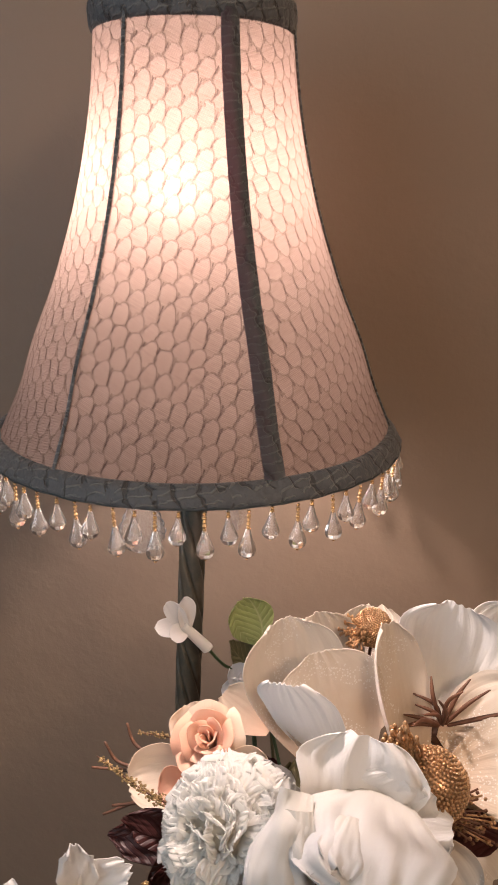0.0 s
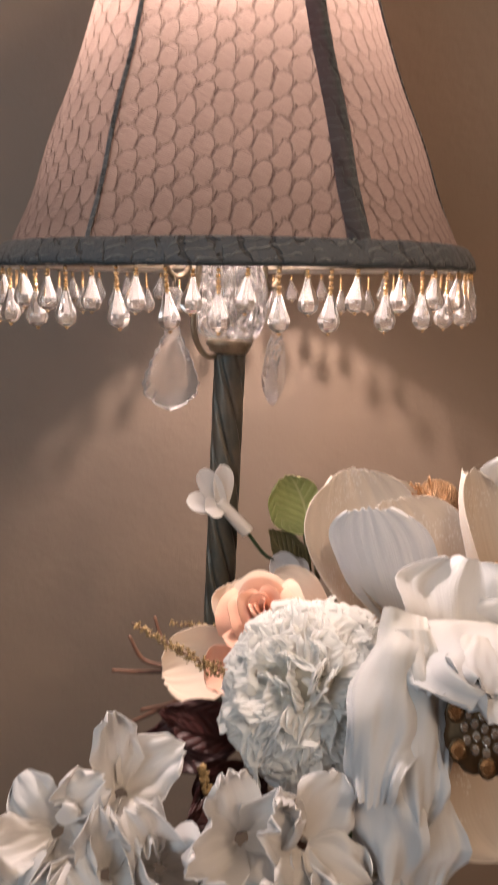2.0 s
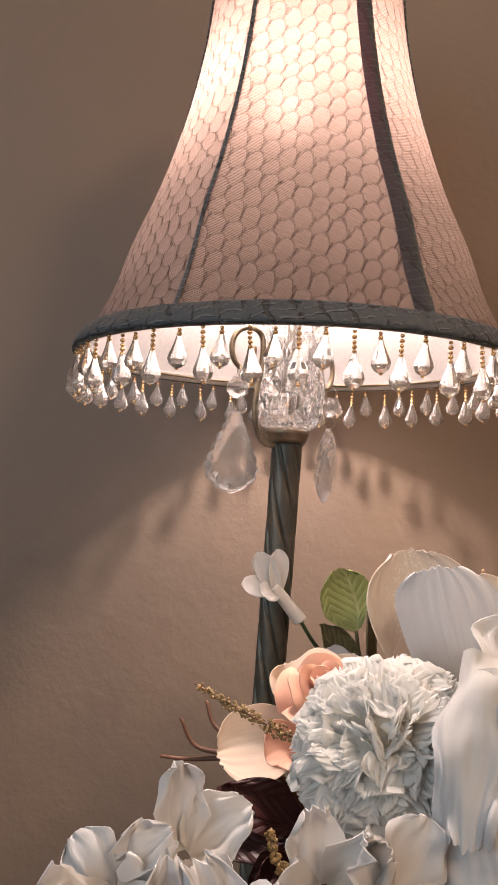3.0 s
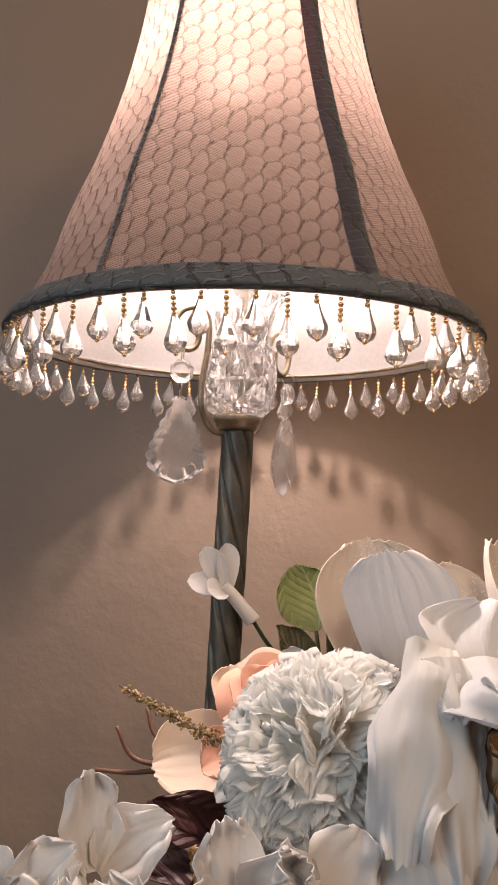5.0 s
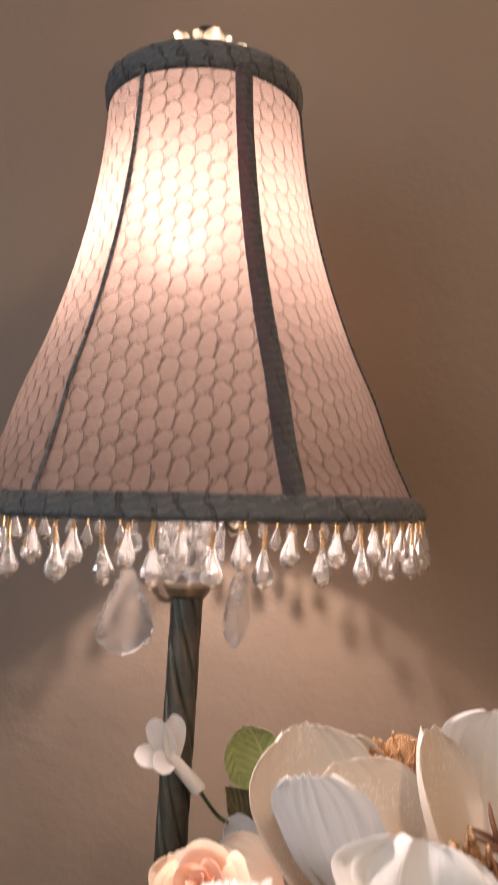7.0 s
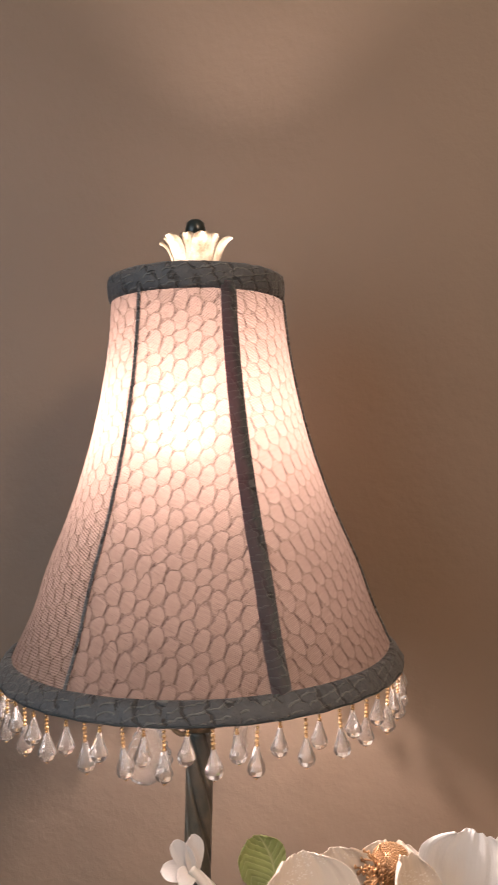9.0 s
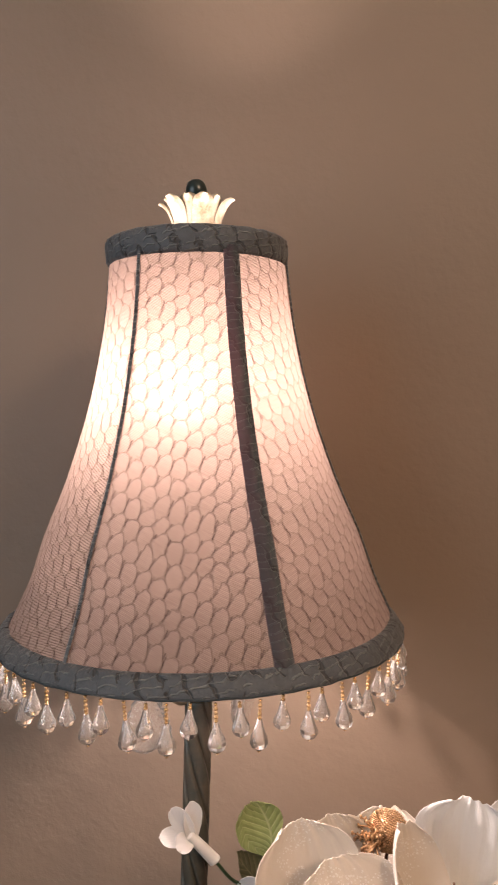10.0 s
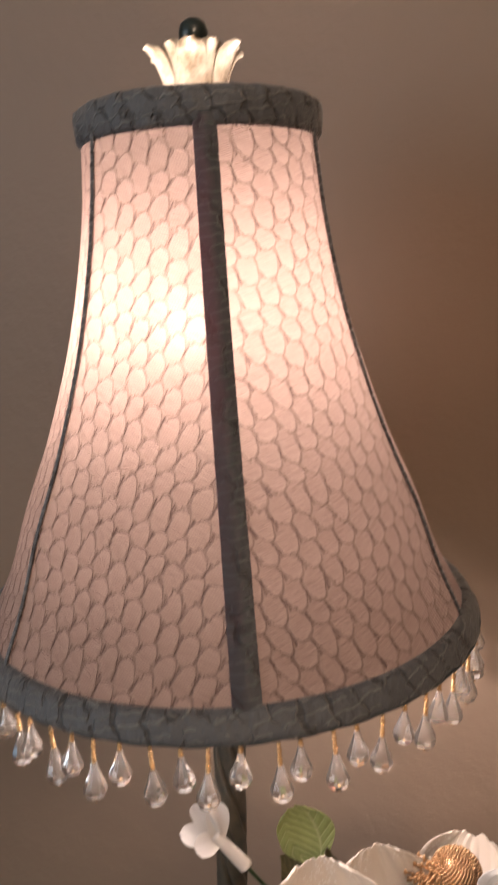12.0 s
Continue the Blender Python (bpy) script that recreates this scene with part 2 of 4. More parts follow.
def petal_silk(name, base, tip, glow=0.3, veins=0.35, glitter=0.0, rough=0.8):
    """Silk petal: colour runs from base to tip (UV y), faint lengthwise pleats, light shining through."""
    m, nt, out = node_material(name)
    uv = nt.nodes.new("ShaderNodeUVMap")
    sep = nt.nodes.new("ShaderNodeSeparateXYZ")
    link(nt, uv.outputs[0], sep.inputs[0])
    fac = noise_node(nt, 90.0)
    run = math_node(nt, "ADD", sep.outputs[1], math_node(nt, "MULTIPLY", math_node(nt, "SUBTRACT", fac, 0.5), 0.5))
    colour = ramp(nt, run, [(0.05, base), (0.65, tip)])
    mp = nt.nodes.new("ShaderNodeMapping")
    mp.inputs["Scale"].default_value = (26, 1.0, 1)
    link(nt, uv.outputs[0], mp.inputs[0])
    pleat = nt.nodes.new("ShaderNodeTexNoise")
    pleat.inputs["Scale"].default_value = 1.0
    pleat.inputs["Detail"].default_value = 2.0
    link(nt, mp.outputs[0], pleat.inputs["Vector"])
    weave = noise_node(nt, 900.0, 1.0)
    height = math_node(nt, "ADD", pleat.outputs["Fac"], math_node(nt, "MULTIPLY", weave, 0.12))
    b = principled(nt, None, colour, rough, 0.0, bump(nt, height, veins, 0.0016), Sheen_Weight=0.3)
    if glitter:
        tc = nt.nodes.new("ShaderNodeTexCoord")
        vor = nt.nodes.new("ShaderNodeTexVoronoi")
        vor.inputs["Scale"].default_value = 620.0
        link(nt, tc.outputs["Object"], vor.inputs["Vector"])
        patch = noise_node(nt, 45.0, 1.0)
        speck = math_node(nt, "MULTIPLY", math_node(nt, "LESS_THAN", vor.outputs["Distance"], 0.33), math_node(nt, "GREATER_THAN", patch, 0.60 - glitter * 0.1))
        link(nt, math_node(nt, "SUBTRACT", rough, math_node(nt, "MULTIPLY", speck, rough - 0.12)), b.inputs["Roughness"])
        link(nt, mix_colour(nt, math_node(nt, "MULTIPLY", speck, 0.8), colour, (0.95, 0.93, 0.90)), b.inputs["Base Color"])
    trans = nt.nodes.new("ShaderNodeBsdfTranslucent")
    link(nt, colour, trans.inputs[0])
    mix = nt.nodes.new("ShaderNodeMixShader")
    mix.inputs[0].default_value = glow
    link(nt, b.outputs[0], mix.inputs[1])
    link(nt, trans.outputs[0], mix.inputs[2])
    link(nt, mix.outputs[0], out.inputs[0])
    return m


def aged_metal(name, dark, light, metal=0.7, rough=0.45, scale=70.0):
    m, nt, out = node_material(name)
    fac = noise_node(nt, scale, 5.0, 0.65)
    big = noise_node(nt, scale * 0.2, 2.0)
    both = math_node(nt, "ADD", math_node(nt, "MULTIPLY", fac, 0.6), math_node(nt, "MULTIPLY", big, 0.4))
    principled(nt, out, ramp(nt, both, [(0.36, dark), (0.62, light)]), rough, metal, bump(nt, fac, 0.35, 0.0006))
    return m


M_WALL = wall_paint()
M_FABRIC = shade_fabric()
M_LINING = lining_cloth()
M_RIBBON = ribbon_cloth("slate_teal_ribbon")
M_SEAM = ribbon_cloth("slate_teal_seam_ribbon", 0.33, 0.8)
M_CORD = plain("dark_teal_cord", (0.030, 0.040, 0.046), 0.7)
M_CRYSTAL = glass("clear_crystal", ior=1.33, milk=0.07)
M_CUT = glass("cut_glass", ior=1.45, milk=0.11)
M_CUP = glass("deep_cut_glass", ior=1.5, milk=0.09, cuts=True)
M_GOLDBEAD = plain("gold_seed_bead", (0.66, 0.44, 0.22), 0.22, 0.8, 0.25, 400.0)
M_STEM = aged_metal("verdigris_bronze", (0.026, 0.044, 0.048), (0.135, 0.112, 0.080), 0.35, 0.42, 45.0)
M_BRASS = aged_metal("aged_brass", (0.16, 0.125, 0.085), (0.36, 0.30, 0.215), 0.75, 0.36, 120.0)
M_IVORY = aged_metal("ivory_enamel", (0.12, 0.085, 0.045), (0.42, 0.37, 0.29), 0.0, 0.30, 160.0)
M_KNOB = plain("black_green_knob", (0.012, 0.022, 0.022), 0.28)
M_FLOOR = plain("oak_floor", (0.22, 0.14, 0.08), 0.45, 0.0, 0.25, 12.0)
M_CEIL = plain("white_ceiling_paint", (0.72, 0.70, 0.66), 0.8, 0.0, 0.03, 30.0)
M_TABLE = plain("dark_wood", (0.10, 0.055, 0.03), 0.4, 0.0, 0.3, 25.0)
M_CREAM = petal_silk("cream_petal", (0.63, 0.48, 0.34), (0.69, 0.62, 0.54), 0.28, 0.32, 1.0)
M_WHITE = petal_silk("white_petal", (0.76, 0.73, 0.66), (0.76, 0.755, 0.755), 0.32, 0.50)
# smoother than white_petal, and greyer: the front petals' shade is in its colour
M_DRAPE = petal_silk("smooth_shaded_white_petal", (0.68, 0.66, 0.62), (0.69, 0.695, 0.705), 0.34, 0.06)
M_FRILL = petal_silk("frilled_white_petal", (0.93, 0.89, 0.80), (0.95, 0.945, 0.93), 0.72, 0.1)
M_PEARL = petal_silk("pearly_white_petal", (0.72, 0.69, 0.65), (0.76, 0.75, 0.745), 0.34, 0.10, 0.0, 0.42)
M_PEACH = petal_silk("peach_petal", (0.80, 0.38, 0.24), (0.84, 0.52, 0.38), 0.26, 0.06)
M_BLUSH = petal_silk("pale_blush_petal", (0.82, 0.60, 0.45), (0.80, 0.67, 0.54), 0.26, 0.10)


def leaf_cloth(name, blade, vein, glow):
    """Leaf with a midrib and slanting side veins (UV x across, y along)."""
    m, nt, out = node_material(name)
    uv = nt.nodes.new("ShaderNodeUVMap")
    sep = nt.nodes.new("ShaderNodeSeparateXYZ")
    link(nt, uv.outputs[0], sep.inputs[0])
    across = math_node(nt, "ABSOLUTE", math_node(nt, "SUBTRACT", math_node(nt, "FRACT", sep.outputs[0]), 0.5))
    rib = math_node(nt, "MAXIMUM", 0.0, math_node(nt, "SUBTRACT", 1.0, math_node(nt, "MULTIPLY", across, 32.0)))
    slant = math_node(nt, "SUBTRACT", math_node(nt, "MULTIPLY", sep.outputs[1], 7.0), math_node(nt, "MULTIPLY", across, 6.0))
    near = math_node(nt, "ABSOLUTE", math_node(nt, "SUBTRACT", math_node(nt, "FRACT", slant), 0.5))
    side = math_node(nt, "MAXIMUM", 0.0, math_node(nt, "SUBTRACT", 1.0, math_node(nt, "MULTIPLY", near, 9.0)))
    line = math_node(nt, "MAXIMUM", rib, math_node(nt, "MULTIPLY", side, 0.75))
    fac = noise_node(nt, 120.0)
    body = mix_colour(nt, fac, tuple(c * 0.75 for c in blade), tuple(c * 1.2 for c in blade))
    colour = mix_colour(nt, line, body, vein)
    pillow = math_node(nt, "SUBTRACT", math_node(nt, "MULTIPLY", near, 2.0), line)
    b = principled(nt, None, colour, 0.45, 0.0, bump(nt, pillow, 0.5, 0.0007))
    trans = nt.nodes.new("ShaderNodeBsdfTranslucent")
    link(nt, colour, trans.inputs[0])
    mix = nt.nodes.new("ShaderNodeMixShader")
    mix.inputs[0].default_value = glow
    link(nt, b.outputs[0], mix.inputs[1])
    link(nt, trans.outputs[0], mix.inputs[2])
    link(nt, mix.outputs[0], out.inputs[0])
    return m


M_GREEN = leaf_cloth("green_leaf_cloth", (0.33, 0.38, 0.14), (0.50, 0.52, 0.27), 0.25)
M_OLIVE = leaf_cloth("olive_leaf_cloth", (0.12, 0.105, 0.045), (0.20, 0.17, 0.08), 0.15)
M_BURGUNDY = leaf_cloth("burgundy_leaf_cloth", (0.055, 0.011, 0.010), (0.062, 0.014, 0.012), 0.12)
M_TWIG = plain("brown_twig", (0.13, 0.055, 0.030), 0.6, 0.0, 0.35, 150.0)
M_STALK = plain("green_stalk", (0.035, 0.060, 0.025), 0.5, 0.0, 0.3, 150.0)
M_DRIED = plain("dried_golden_bud", (0.30, 0.20, 0.085), 0.6, 0.1, 0.4, 300.0)
M_GOLD = plain("glittering_gold", (0.48, 0.30, 0.165), 0.32, 0.65, 0.45, 700.0, 0.5)
M_COPPER = plain("copper_bead", (0.42, 0.25, 0.14), 0.3, 0.7, 0.35, 400.0)
M_STONE = plain("foiled_rhinestone", (0.80, 0.78, 0.74), 0.10, 0.9, 0.2, 900.0, 0.1)
M_AMBER = plain("foiled_amber_stone", (0.58, 0.34, 0.17), 0.12, 0.85, 0.4, 700.0, 0.1)
M_BEZEL = plain("dark_bronze_bezel", (0.10, 0.065, 0.035), 0.35, 0.8, 0.3, 300.0)
M_VASE = plain("cream_ceramic", (0.62, 0.56, 0.47), 0.3, 0.0, 0.08, 20.0)

# ---- building helpers ----
def mesh_of(name, bm, smooth=True):
    me = bpy.data.meshes.new(name)
    bm.to_mesh(me)
    bm.free()
    if smooth:
        me.polygons.foreach_set("use_smooth", [True] * len(me.polygons))
    return me


def part(name, bm, material, parent=None, label="", smooth=True, m=None):
    me = bm if isinstance(bm, bpy.types.Mesh) else mesh_of(name, bm, smooth)
    if material and not me.materials:
        me.materials.append(material)
    ob = new(name, me)
    if m is not None:
        ob.matrix_basis = m
    if parent:
        ob.parent = parent
    if label:
        ob["label"] = label
    return ob


def thing(name, label, category, m=None, group="", kind=""):
    ob = new(name)
    ob.empty_display_size = 0.02
    if m is not None:
        ob.matrix_basis = m
    return tagged(ob, label, category, group, kind)


def box(bm, x0, x1, y0, y1, z0, z1):
    m = Matrix.LocRotScale(((x0 + x1) / 2, (y0 + y1) / 2, (z0 + z1) / 2), None, (x1 - x0, y1 - y0, z1 - z0))
    bmesh.ops.create_cube(bm, size=1.0, matrix=m)


def lathe(profile, n=48, bm=None, wave=None, m=None):
    """Turns (radius, z) pairs round z. wave(angle, radius, z) may change the radius."""
    bm = bm or bmesh.new()
    rings = []
    for r, z in profile:
        ring = []
        for k in range(n):
            a = 2 * math.pi * k / n
            rr = wave(a, r, z) if wave else r
            p = Vector((rr * math.cos(a), rr * math.sin(a), z))
            ring.append(bm.verts.new(m @ p if m else p))
        rings.append(ring)
    for a, b in zip(rings, rings[1:]):
        for k in range(n):
            bm.faces.new((a[k], a[(k + 1) % n], b[(k + 1) % n], b[k]))
    if profile[0][0] > 1e-5:
        bm.faces.new(rings[0][::-1])
    if profile[-1][0] > 1e-5:
        bm.faces.new(rings[-1])
    bmesh.ops.remove_doubles(bm, verts=bm.verts, dist=1e-6)
    return bm


def smooth_line(points, steps=6):
    """Catmull-Rom through the points."""
    pts = [Vector(p) for p in points]
    pts = [2 * pts[0] - pts[1]] + pts + [2 * pts[-1] - pts[-2]]
    out = []
    for i in range(1, len(pts) - 2):
        a, b, c, d = pts[i - 1:i + 3]
        for k in range(steps):
            t = k / steps
            out.append(0.5 * (2 * b + (c - a) * t + (2 * a - 5 * b + 4 * c - d) * t * t + (3 * b - a - 3 * c + d) * t ** 3))
    return out + [pts[-2]]


def tube(points, radius, n=8, bm=None):
    """A round rod along the points; radius is a number or a function of 0..1."""
    bm = bm or bmesh.new()
    pts = [Vector(p) for p in points]
    rings, side = [], None
    for i, p in enumerate(pts):
        ahead = (pts[min(i + 1, len(pts) - 1)] - pts[max(i - 1, 0)]).normalized()
        if side is None:
            side = ahead.orthogonal().normalized()
        side = (side - ahead * side.dot(ahead)).normalized()
        up = ahead.cross(side)
        r = radius(i / (len(pts) - 1)) if callable(radius) else radius
        rings.append([bm.verts.new(p + r * (side * math.cos(2 * math.pi * k / n) + up * math.sin(2 * math.pi * k / n))) for k in range(n)])
    for a, b in zip(rings, rings[1:]):
        for k in range(n):
            bm.faces.new((a[k], a[(k + 1) % n], b[(k + 1) % n], b[k]))
    bm.faces.new(rings[0][::-1])
    bm.faces.new(rings[-1])
    return bm


def ball(bm, centre, r, seg=8, rings=6, stretch=(1, 1, 1)):
    m = Matrix.LocRotScale(centre, None, (r * stretch[0], r * stretch[1], r * stretch[2]))
    bmesh.ops.create_uvsphere(bm, u_segments=seg, v_segments=rings, radius=1.0, matrix=m)


def sheet(grid, uvs, thick=0.0006):
    """A closed thin sheet from rows of points, with uv pairs."""
    bm = bmesh.new()
    layer = bm.loops.layers.uv.new("UVMap")
    nr, nc = len(grid), len(grid[0])
    top, low, coord = [], [], {}
    for i in range(nr):
        rt, rl = [], []
        for j in range(nc):
            p = grid[i][j]
            du = grid[min(i + 1, nr - 1)][j] - grid[max(i - 1, 0)][j]
            dv = grid[i][min(j + 1, nc - 1)] - grid[i][max(j - 1, 0)]
            nrm = dv.cross(du)
            nrm = nrm.normalized() if nrm.length > 1e-12 else Vector((0, 0, 1))
            for line, s in ((rt, 0.5), (rl, -0.5)):
                v = bm.verts.new(p + nrm * thick * s)
                coord[v] = uvs[i][j]
                line.append(v)
        top.append(rt)
        low.append(rl)
    for i in range(nr - 1):
        for j in range(nc - 1):
            bm.faces.new((top[i][j], top[i][j + 1], top[i + 1][j + 1], top[i + 1][j]))
            bm.faces.new((low[i][j], low[i + 1][j], low[i + 1][j + 1], low[i][j + 1]))
    edge = [(0, j) for j in range(nc)] + [(i, nc - 1) for i in range(1, nr)] + [(nr - 1, j) for j in range(nc - 2, -1, -1)] + [(i, 0) for i in range(nr - 2, 0, -1)]
    for (a, b), (c, d) in zip(edge, edge[1:] + edge[:1]):
        corner = [bm.verts.new(v.co) for v in (top[c][d], top[a][b], low[a][b], low[c][d])]
        for v, w in zip(corner, (top[c][d], top[a][b], low[a][b], low[c][d])):
            coord[v] = coord[w]
        bm.faces.new(corner)
    for f in bm.faces:
        for l in f.loops:
            l[layer].uv = coord[l.vert]
    return bm


# ---- the room ----
TURN = pose(0, 0, 0, 0, 0, WALL_TURN)


def room_box(name, x0, x1, y0, y1, z0, z1, material, label):
    bm = bmesh.new()
    box(bm, x0, x1, y0, y1, z0, z1)
    ob = part(name, bm, material, smooth=False, m=TURN)
    return tagged(ob, label, name.split("_")[0], kind="structure")


room_box("wall_north", -2.0, 2.0, WALL_OFF, WALL_OFF + 0.12, 0.0, 2.5, M_WALL, "taupe painted plaster wall behind the lit lamp")
room_box("wall_east", 2.0, 2.12, -3.0, WALL_OFF + 0.12, 0.0, 2.5, M_WALL, "plain taupe painted side wall")
room_box("wall_south", -2.0, 2.0, -3.12, -3.0, 0.0, 2.5, M_WALL, "plain taupe painted wall of the room")
wb = bmesh.new()
for y0, y1, z0, z1 in ((-3.0, -2.1, 0, 2.5), (-0.9, WALL_OFF + 0.12, 0, 2.5), (-2.1, -0.9, 0, 0.9), (-2.1, -0.9, 2.2, 2.5)):
    box(wb, -2.12, -2.0, y0, y1, z0, z1)
tagged(part("wall_west", wb, M_WALL, smooth=False, m=TURN), "plain taupe painted wall with a window opening", "wall", kind="structure")
room_box("floor", -2.12, 2.12, -3.12, WALL_OFF + 0.12, -0.1, 0.0, M_FLOOR, "plain brown wooden floor of the room")
room_box("ceiling", -2.12, 2.12, -3.12, WALL_OFF + 0.12, 2.5, 2.6, M_CEIL, "plain white painted ceiling")

# ---- the table that carries lamp and vase ----
TABLE_TOP = 0.55
table = thing("console_table", "dark wooden console table against the wall", "table", TURN)
bm = bmesh.new()
box(bm, -0.55, 0.65, -0.30, WALL_OFF - 0.01, TABLE_TOP - 0.03, TABLE_TOP)
bmesh.ops.bevel(bm, geom=bm.edges[:], offset=0.004, segments=2, affect="EDGES")
part("tabletop", bm, M_TABLE, table, smooth=False)
for x in (-0.52, 0.57):
    for y in (-0.27, WALL_OFF - 0.07):
        bm = bmesh.new()
        box(bm, x, x + 0.05, y, y + 0.05, 0.0, TABLE_TOP - 0.03)
        part("leg", bm, M_TABLE, table, smooth=False)

# ---- the lamp ----
lamp_root = thing("table_lamp", "lit table lamp with bell shade, crystal drops and twisted bronze stem", "lamp", pose(0, 0, TABLE_TOP))
UP = RIM - TABLE_TOP            # the rim's height above the table


def at_rim(bm):
    bmesh.ops.translate(bm, verts=bm.verts, vec=(0, 0, UP))
    return bm


SEAM = 18.0                     # azimuth of the broad seam, from the front towards the right
PROFILE = [(0.000, 0.1215), (0.014, 0.1160), (0.034, 0.1072), (0.062, 0.0976), (0.095, 0.0836), (0.140, 0.0688), (0.186, 0.0588), (0.228, 0.0538), (0.240, 0.0530)]


def seam_radius(z):
    for (z0, r0), (z1, r1) in zip(PROFILE, PROFILE[1:]):
        if z <= z1:
            break
    i = PROFILE.index((z0, r0))
    za, ra = PROFILE[max(i - 1, 0)]
    zb, rb = PROFILE[min(i + 2, len(PROFILE) - 1)]
    m0, m1 = (r1 - ra) / max(z1 - za, 1e-6), (rb - r0) / max(zb - z0, 1e-6)
    h, t = z1 - z0, (z - z0) / (z1 - z0)
    return (2 * t ** 3 - 3 * t * t + 1) * r0 + (t ** 3 - 2 * t * t + t) * h * m0 + (3 * t * t - 2 * t ** 3) * r1 + (t ** 3 - t * t) * h * m1


def flatness(z):
    return 0.22 * min(1.0, z / 0.04) ** 0.7 * min(1.0, (0.24 - z) / 0.05 + 0.25)


def shade_point(z, degrees, off=0.0):
    """A point on the stretched cloth, degrees from the front towards the right."""
    r = seam_radius(z)
    d = ((degrees - SEAM + 30) % 60) - 30          # from the nearest seam
    inner = 30 - abs(d)                            # from the panel's middle
    chord = r * math.cos(radians(30)) / math.cos(radians(inner))
    k = flatness(z)
    rr = r * (1 - k) + chord * k + off
    w = (degrees + 180) % 360 - 180
    a = radians(degrees + 2.8 * math.exp(-((w + 42) / 35) ** 2) - 1.0 * math.exp(-((w - 18) / 25) ** 2))
    return Vector((rr * math.sin(a), -rr * math.cos(a), UP + z))


def shade_panel(first, name, material, off, parent):
    bm = bmesh.new()
    layer = bm.loops.layers.uv.new("UVMap")
    nz, na = 44, 20
    bias, flip = (radians(25), -1) if round((first - SEAM) / 60) % 2 else (radians(-20), 1)
    coord, rows = {}, []
    for i in range(nz + 1):
        z = 0.004 + (0.236 - 0.004) * i / nz
        row = []
        for j in range(na + 1):
            v = bm.verts.new(shade_point(z, first + 60 * j / na, off))
            x, y = (j / na - 0.5) * 2 * math.sin(radians(30)) * seam_radius(z), z * 1.08
            coord[v] = (x * math.cos(bias) - y * math.sin(bias) + 0.5, flip * (x * math.sin(bias) + y * math.cos(bias)) + 0.5)
            row.append(v)
        rows.append(row)
    for a, b in zip(rows, rows[1:]):
        for j in range(na):
            f = bm.faces.new((a[j], a[j + 1], b[j + 1], b[j]))
            for l in f.loops:
                l[layer].uv = coord[l.vert]
    return part(name, bm, material, parent)


def wire_ring(z):
    return tube([shade_point(z, a, -0.0022) for a in range(0, 365, 5)], 0.0011, 6)


shade = part("lampshade", wire_ring(0.0035), M_BRASS, lamp_root, "pink-beige woven bell shade with six panels")
part("wire_ring", wire_ring(0.237), M_BRASS, shade)
for k in range(6):
    part("wire_rib", tube([shade_point(z, SEAM + 60 * k, -0.0024) for z in np.linspace(0.004, 0.237, 24)], 0.0009, 6), M_BRASS, shade)
for k in range(6):
    shade_panel(SEAM + 60 * k, "fabric_panel", M_FABRIC, 0.0, shade)
    shade_panel(SEAM + 60 * k, "lining_panel", M_LINING, -0.0036, shade)


def strip_along(z0, z1, middle, width, material, name, parent, label="", bulge=0.0012, flare=0.0):
    """A raised ribbon over a seam."""
    nz, nw = 40, 7
    grid, uvs = [], []
    for i in range(nz + 1):
        z = z0 + (z1 - z0) * i / nz
        line, uv = [], []
        for j in range(nw):
            s = j / (nw - 1) - 0.5
            deg = middle + math.degrees((s * width * (1.0 + flare * (1 - z / 0.23))) / seam_radius(z))
            line.append(shade_point(z, deg, 0.0008 + bulge * (1 - (2 * s) ** 2)))
            uv.append((s * width + 0.5, z + 0.5))
        grid.append(line)
        uvs.append(uv)
    return part(name, sheet(grid, uvs, 0.0008), material, parent, label)


strip_along(0.009, 0.229, SEAM, 0.0092, M_SEAM, "seam_ribbon", shade, "broad slate-teal ribbon over the seam", flare=0.22)
for k in range(1, 6):
    strip_along(0.009, 0.229, SEAM + 60 * k, 0.0019, M_RIBBON, "seam_piping", shade, "thin teal piping", bulge=0.0004)


def trim_ring(profile, name, label, ripple):
    """Ruched ribbon wound round the rim: profile of (radius, z)."""
    n = 180
    grid, uvs = [], []
    for i, (r, z) in enumerate(profile):
        line, uv = [], []
        for k in range(n + 1):
            a = 2 * math.pi * k / n + math.pi
            w = ripple * noise.noise(Vector((math.cos(a) * 9, math.sin(a) * 9, i * 0.55))) + ripple * 0.5 * math.sin(a * 41 + i * 0.9 + 2 * math.sin(a * 7)) * math.sin(math.pi * i / (len(profile) - 1))
            line.append(Vector(((r + w) * math.sin(a), -(r + w) * math.cos(a), UP + z + w * 0.5)))
            uv.append((a * profile[3][0], z + 1.0))
        grid.append(line)
        uvs.append(uv)
    return part(name, sheet(grid, uvs, 0.0012), M_RIBBON, shade, label)


trim_ring([(0.1206, 0.0010), (0.1232, 0.0004), (0.1246, 0.0012), (0.1244, 0.0030), (0.1231, 0.0056), (0.1216, 0.0080), (0.1200, 0.0102), (0.1186, 0.0110), (0.1166, 0.0108)], "lower_trim", "slate-teal woven ribbon round the lower rim", 0.0006)
trim_ring([(0.0505, 0.2254), (0.0538, 0.2254), (0.0547, 0.2272), (0.0550, 0.2310), (0.0552, 0.2350), (0.0548, 0.2384), (0.0530, 0.2398), (0.0495, 0.2394)], "upper_trim", "slate-teal woven ribbon round the upper rim", 0.0006)
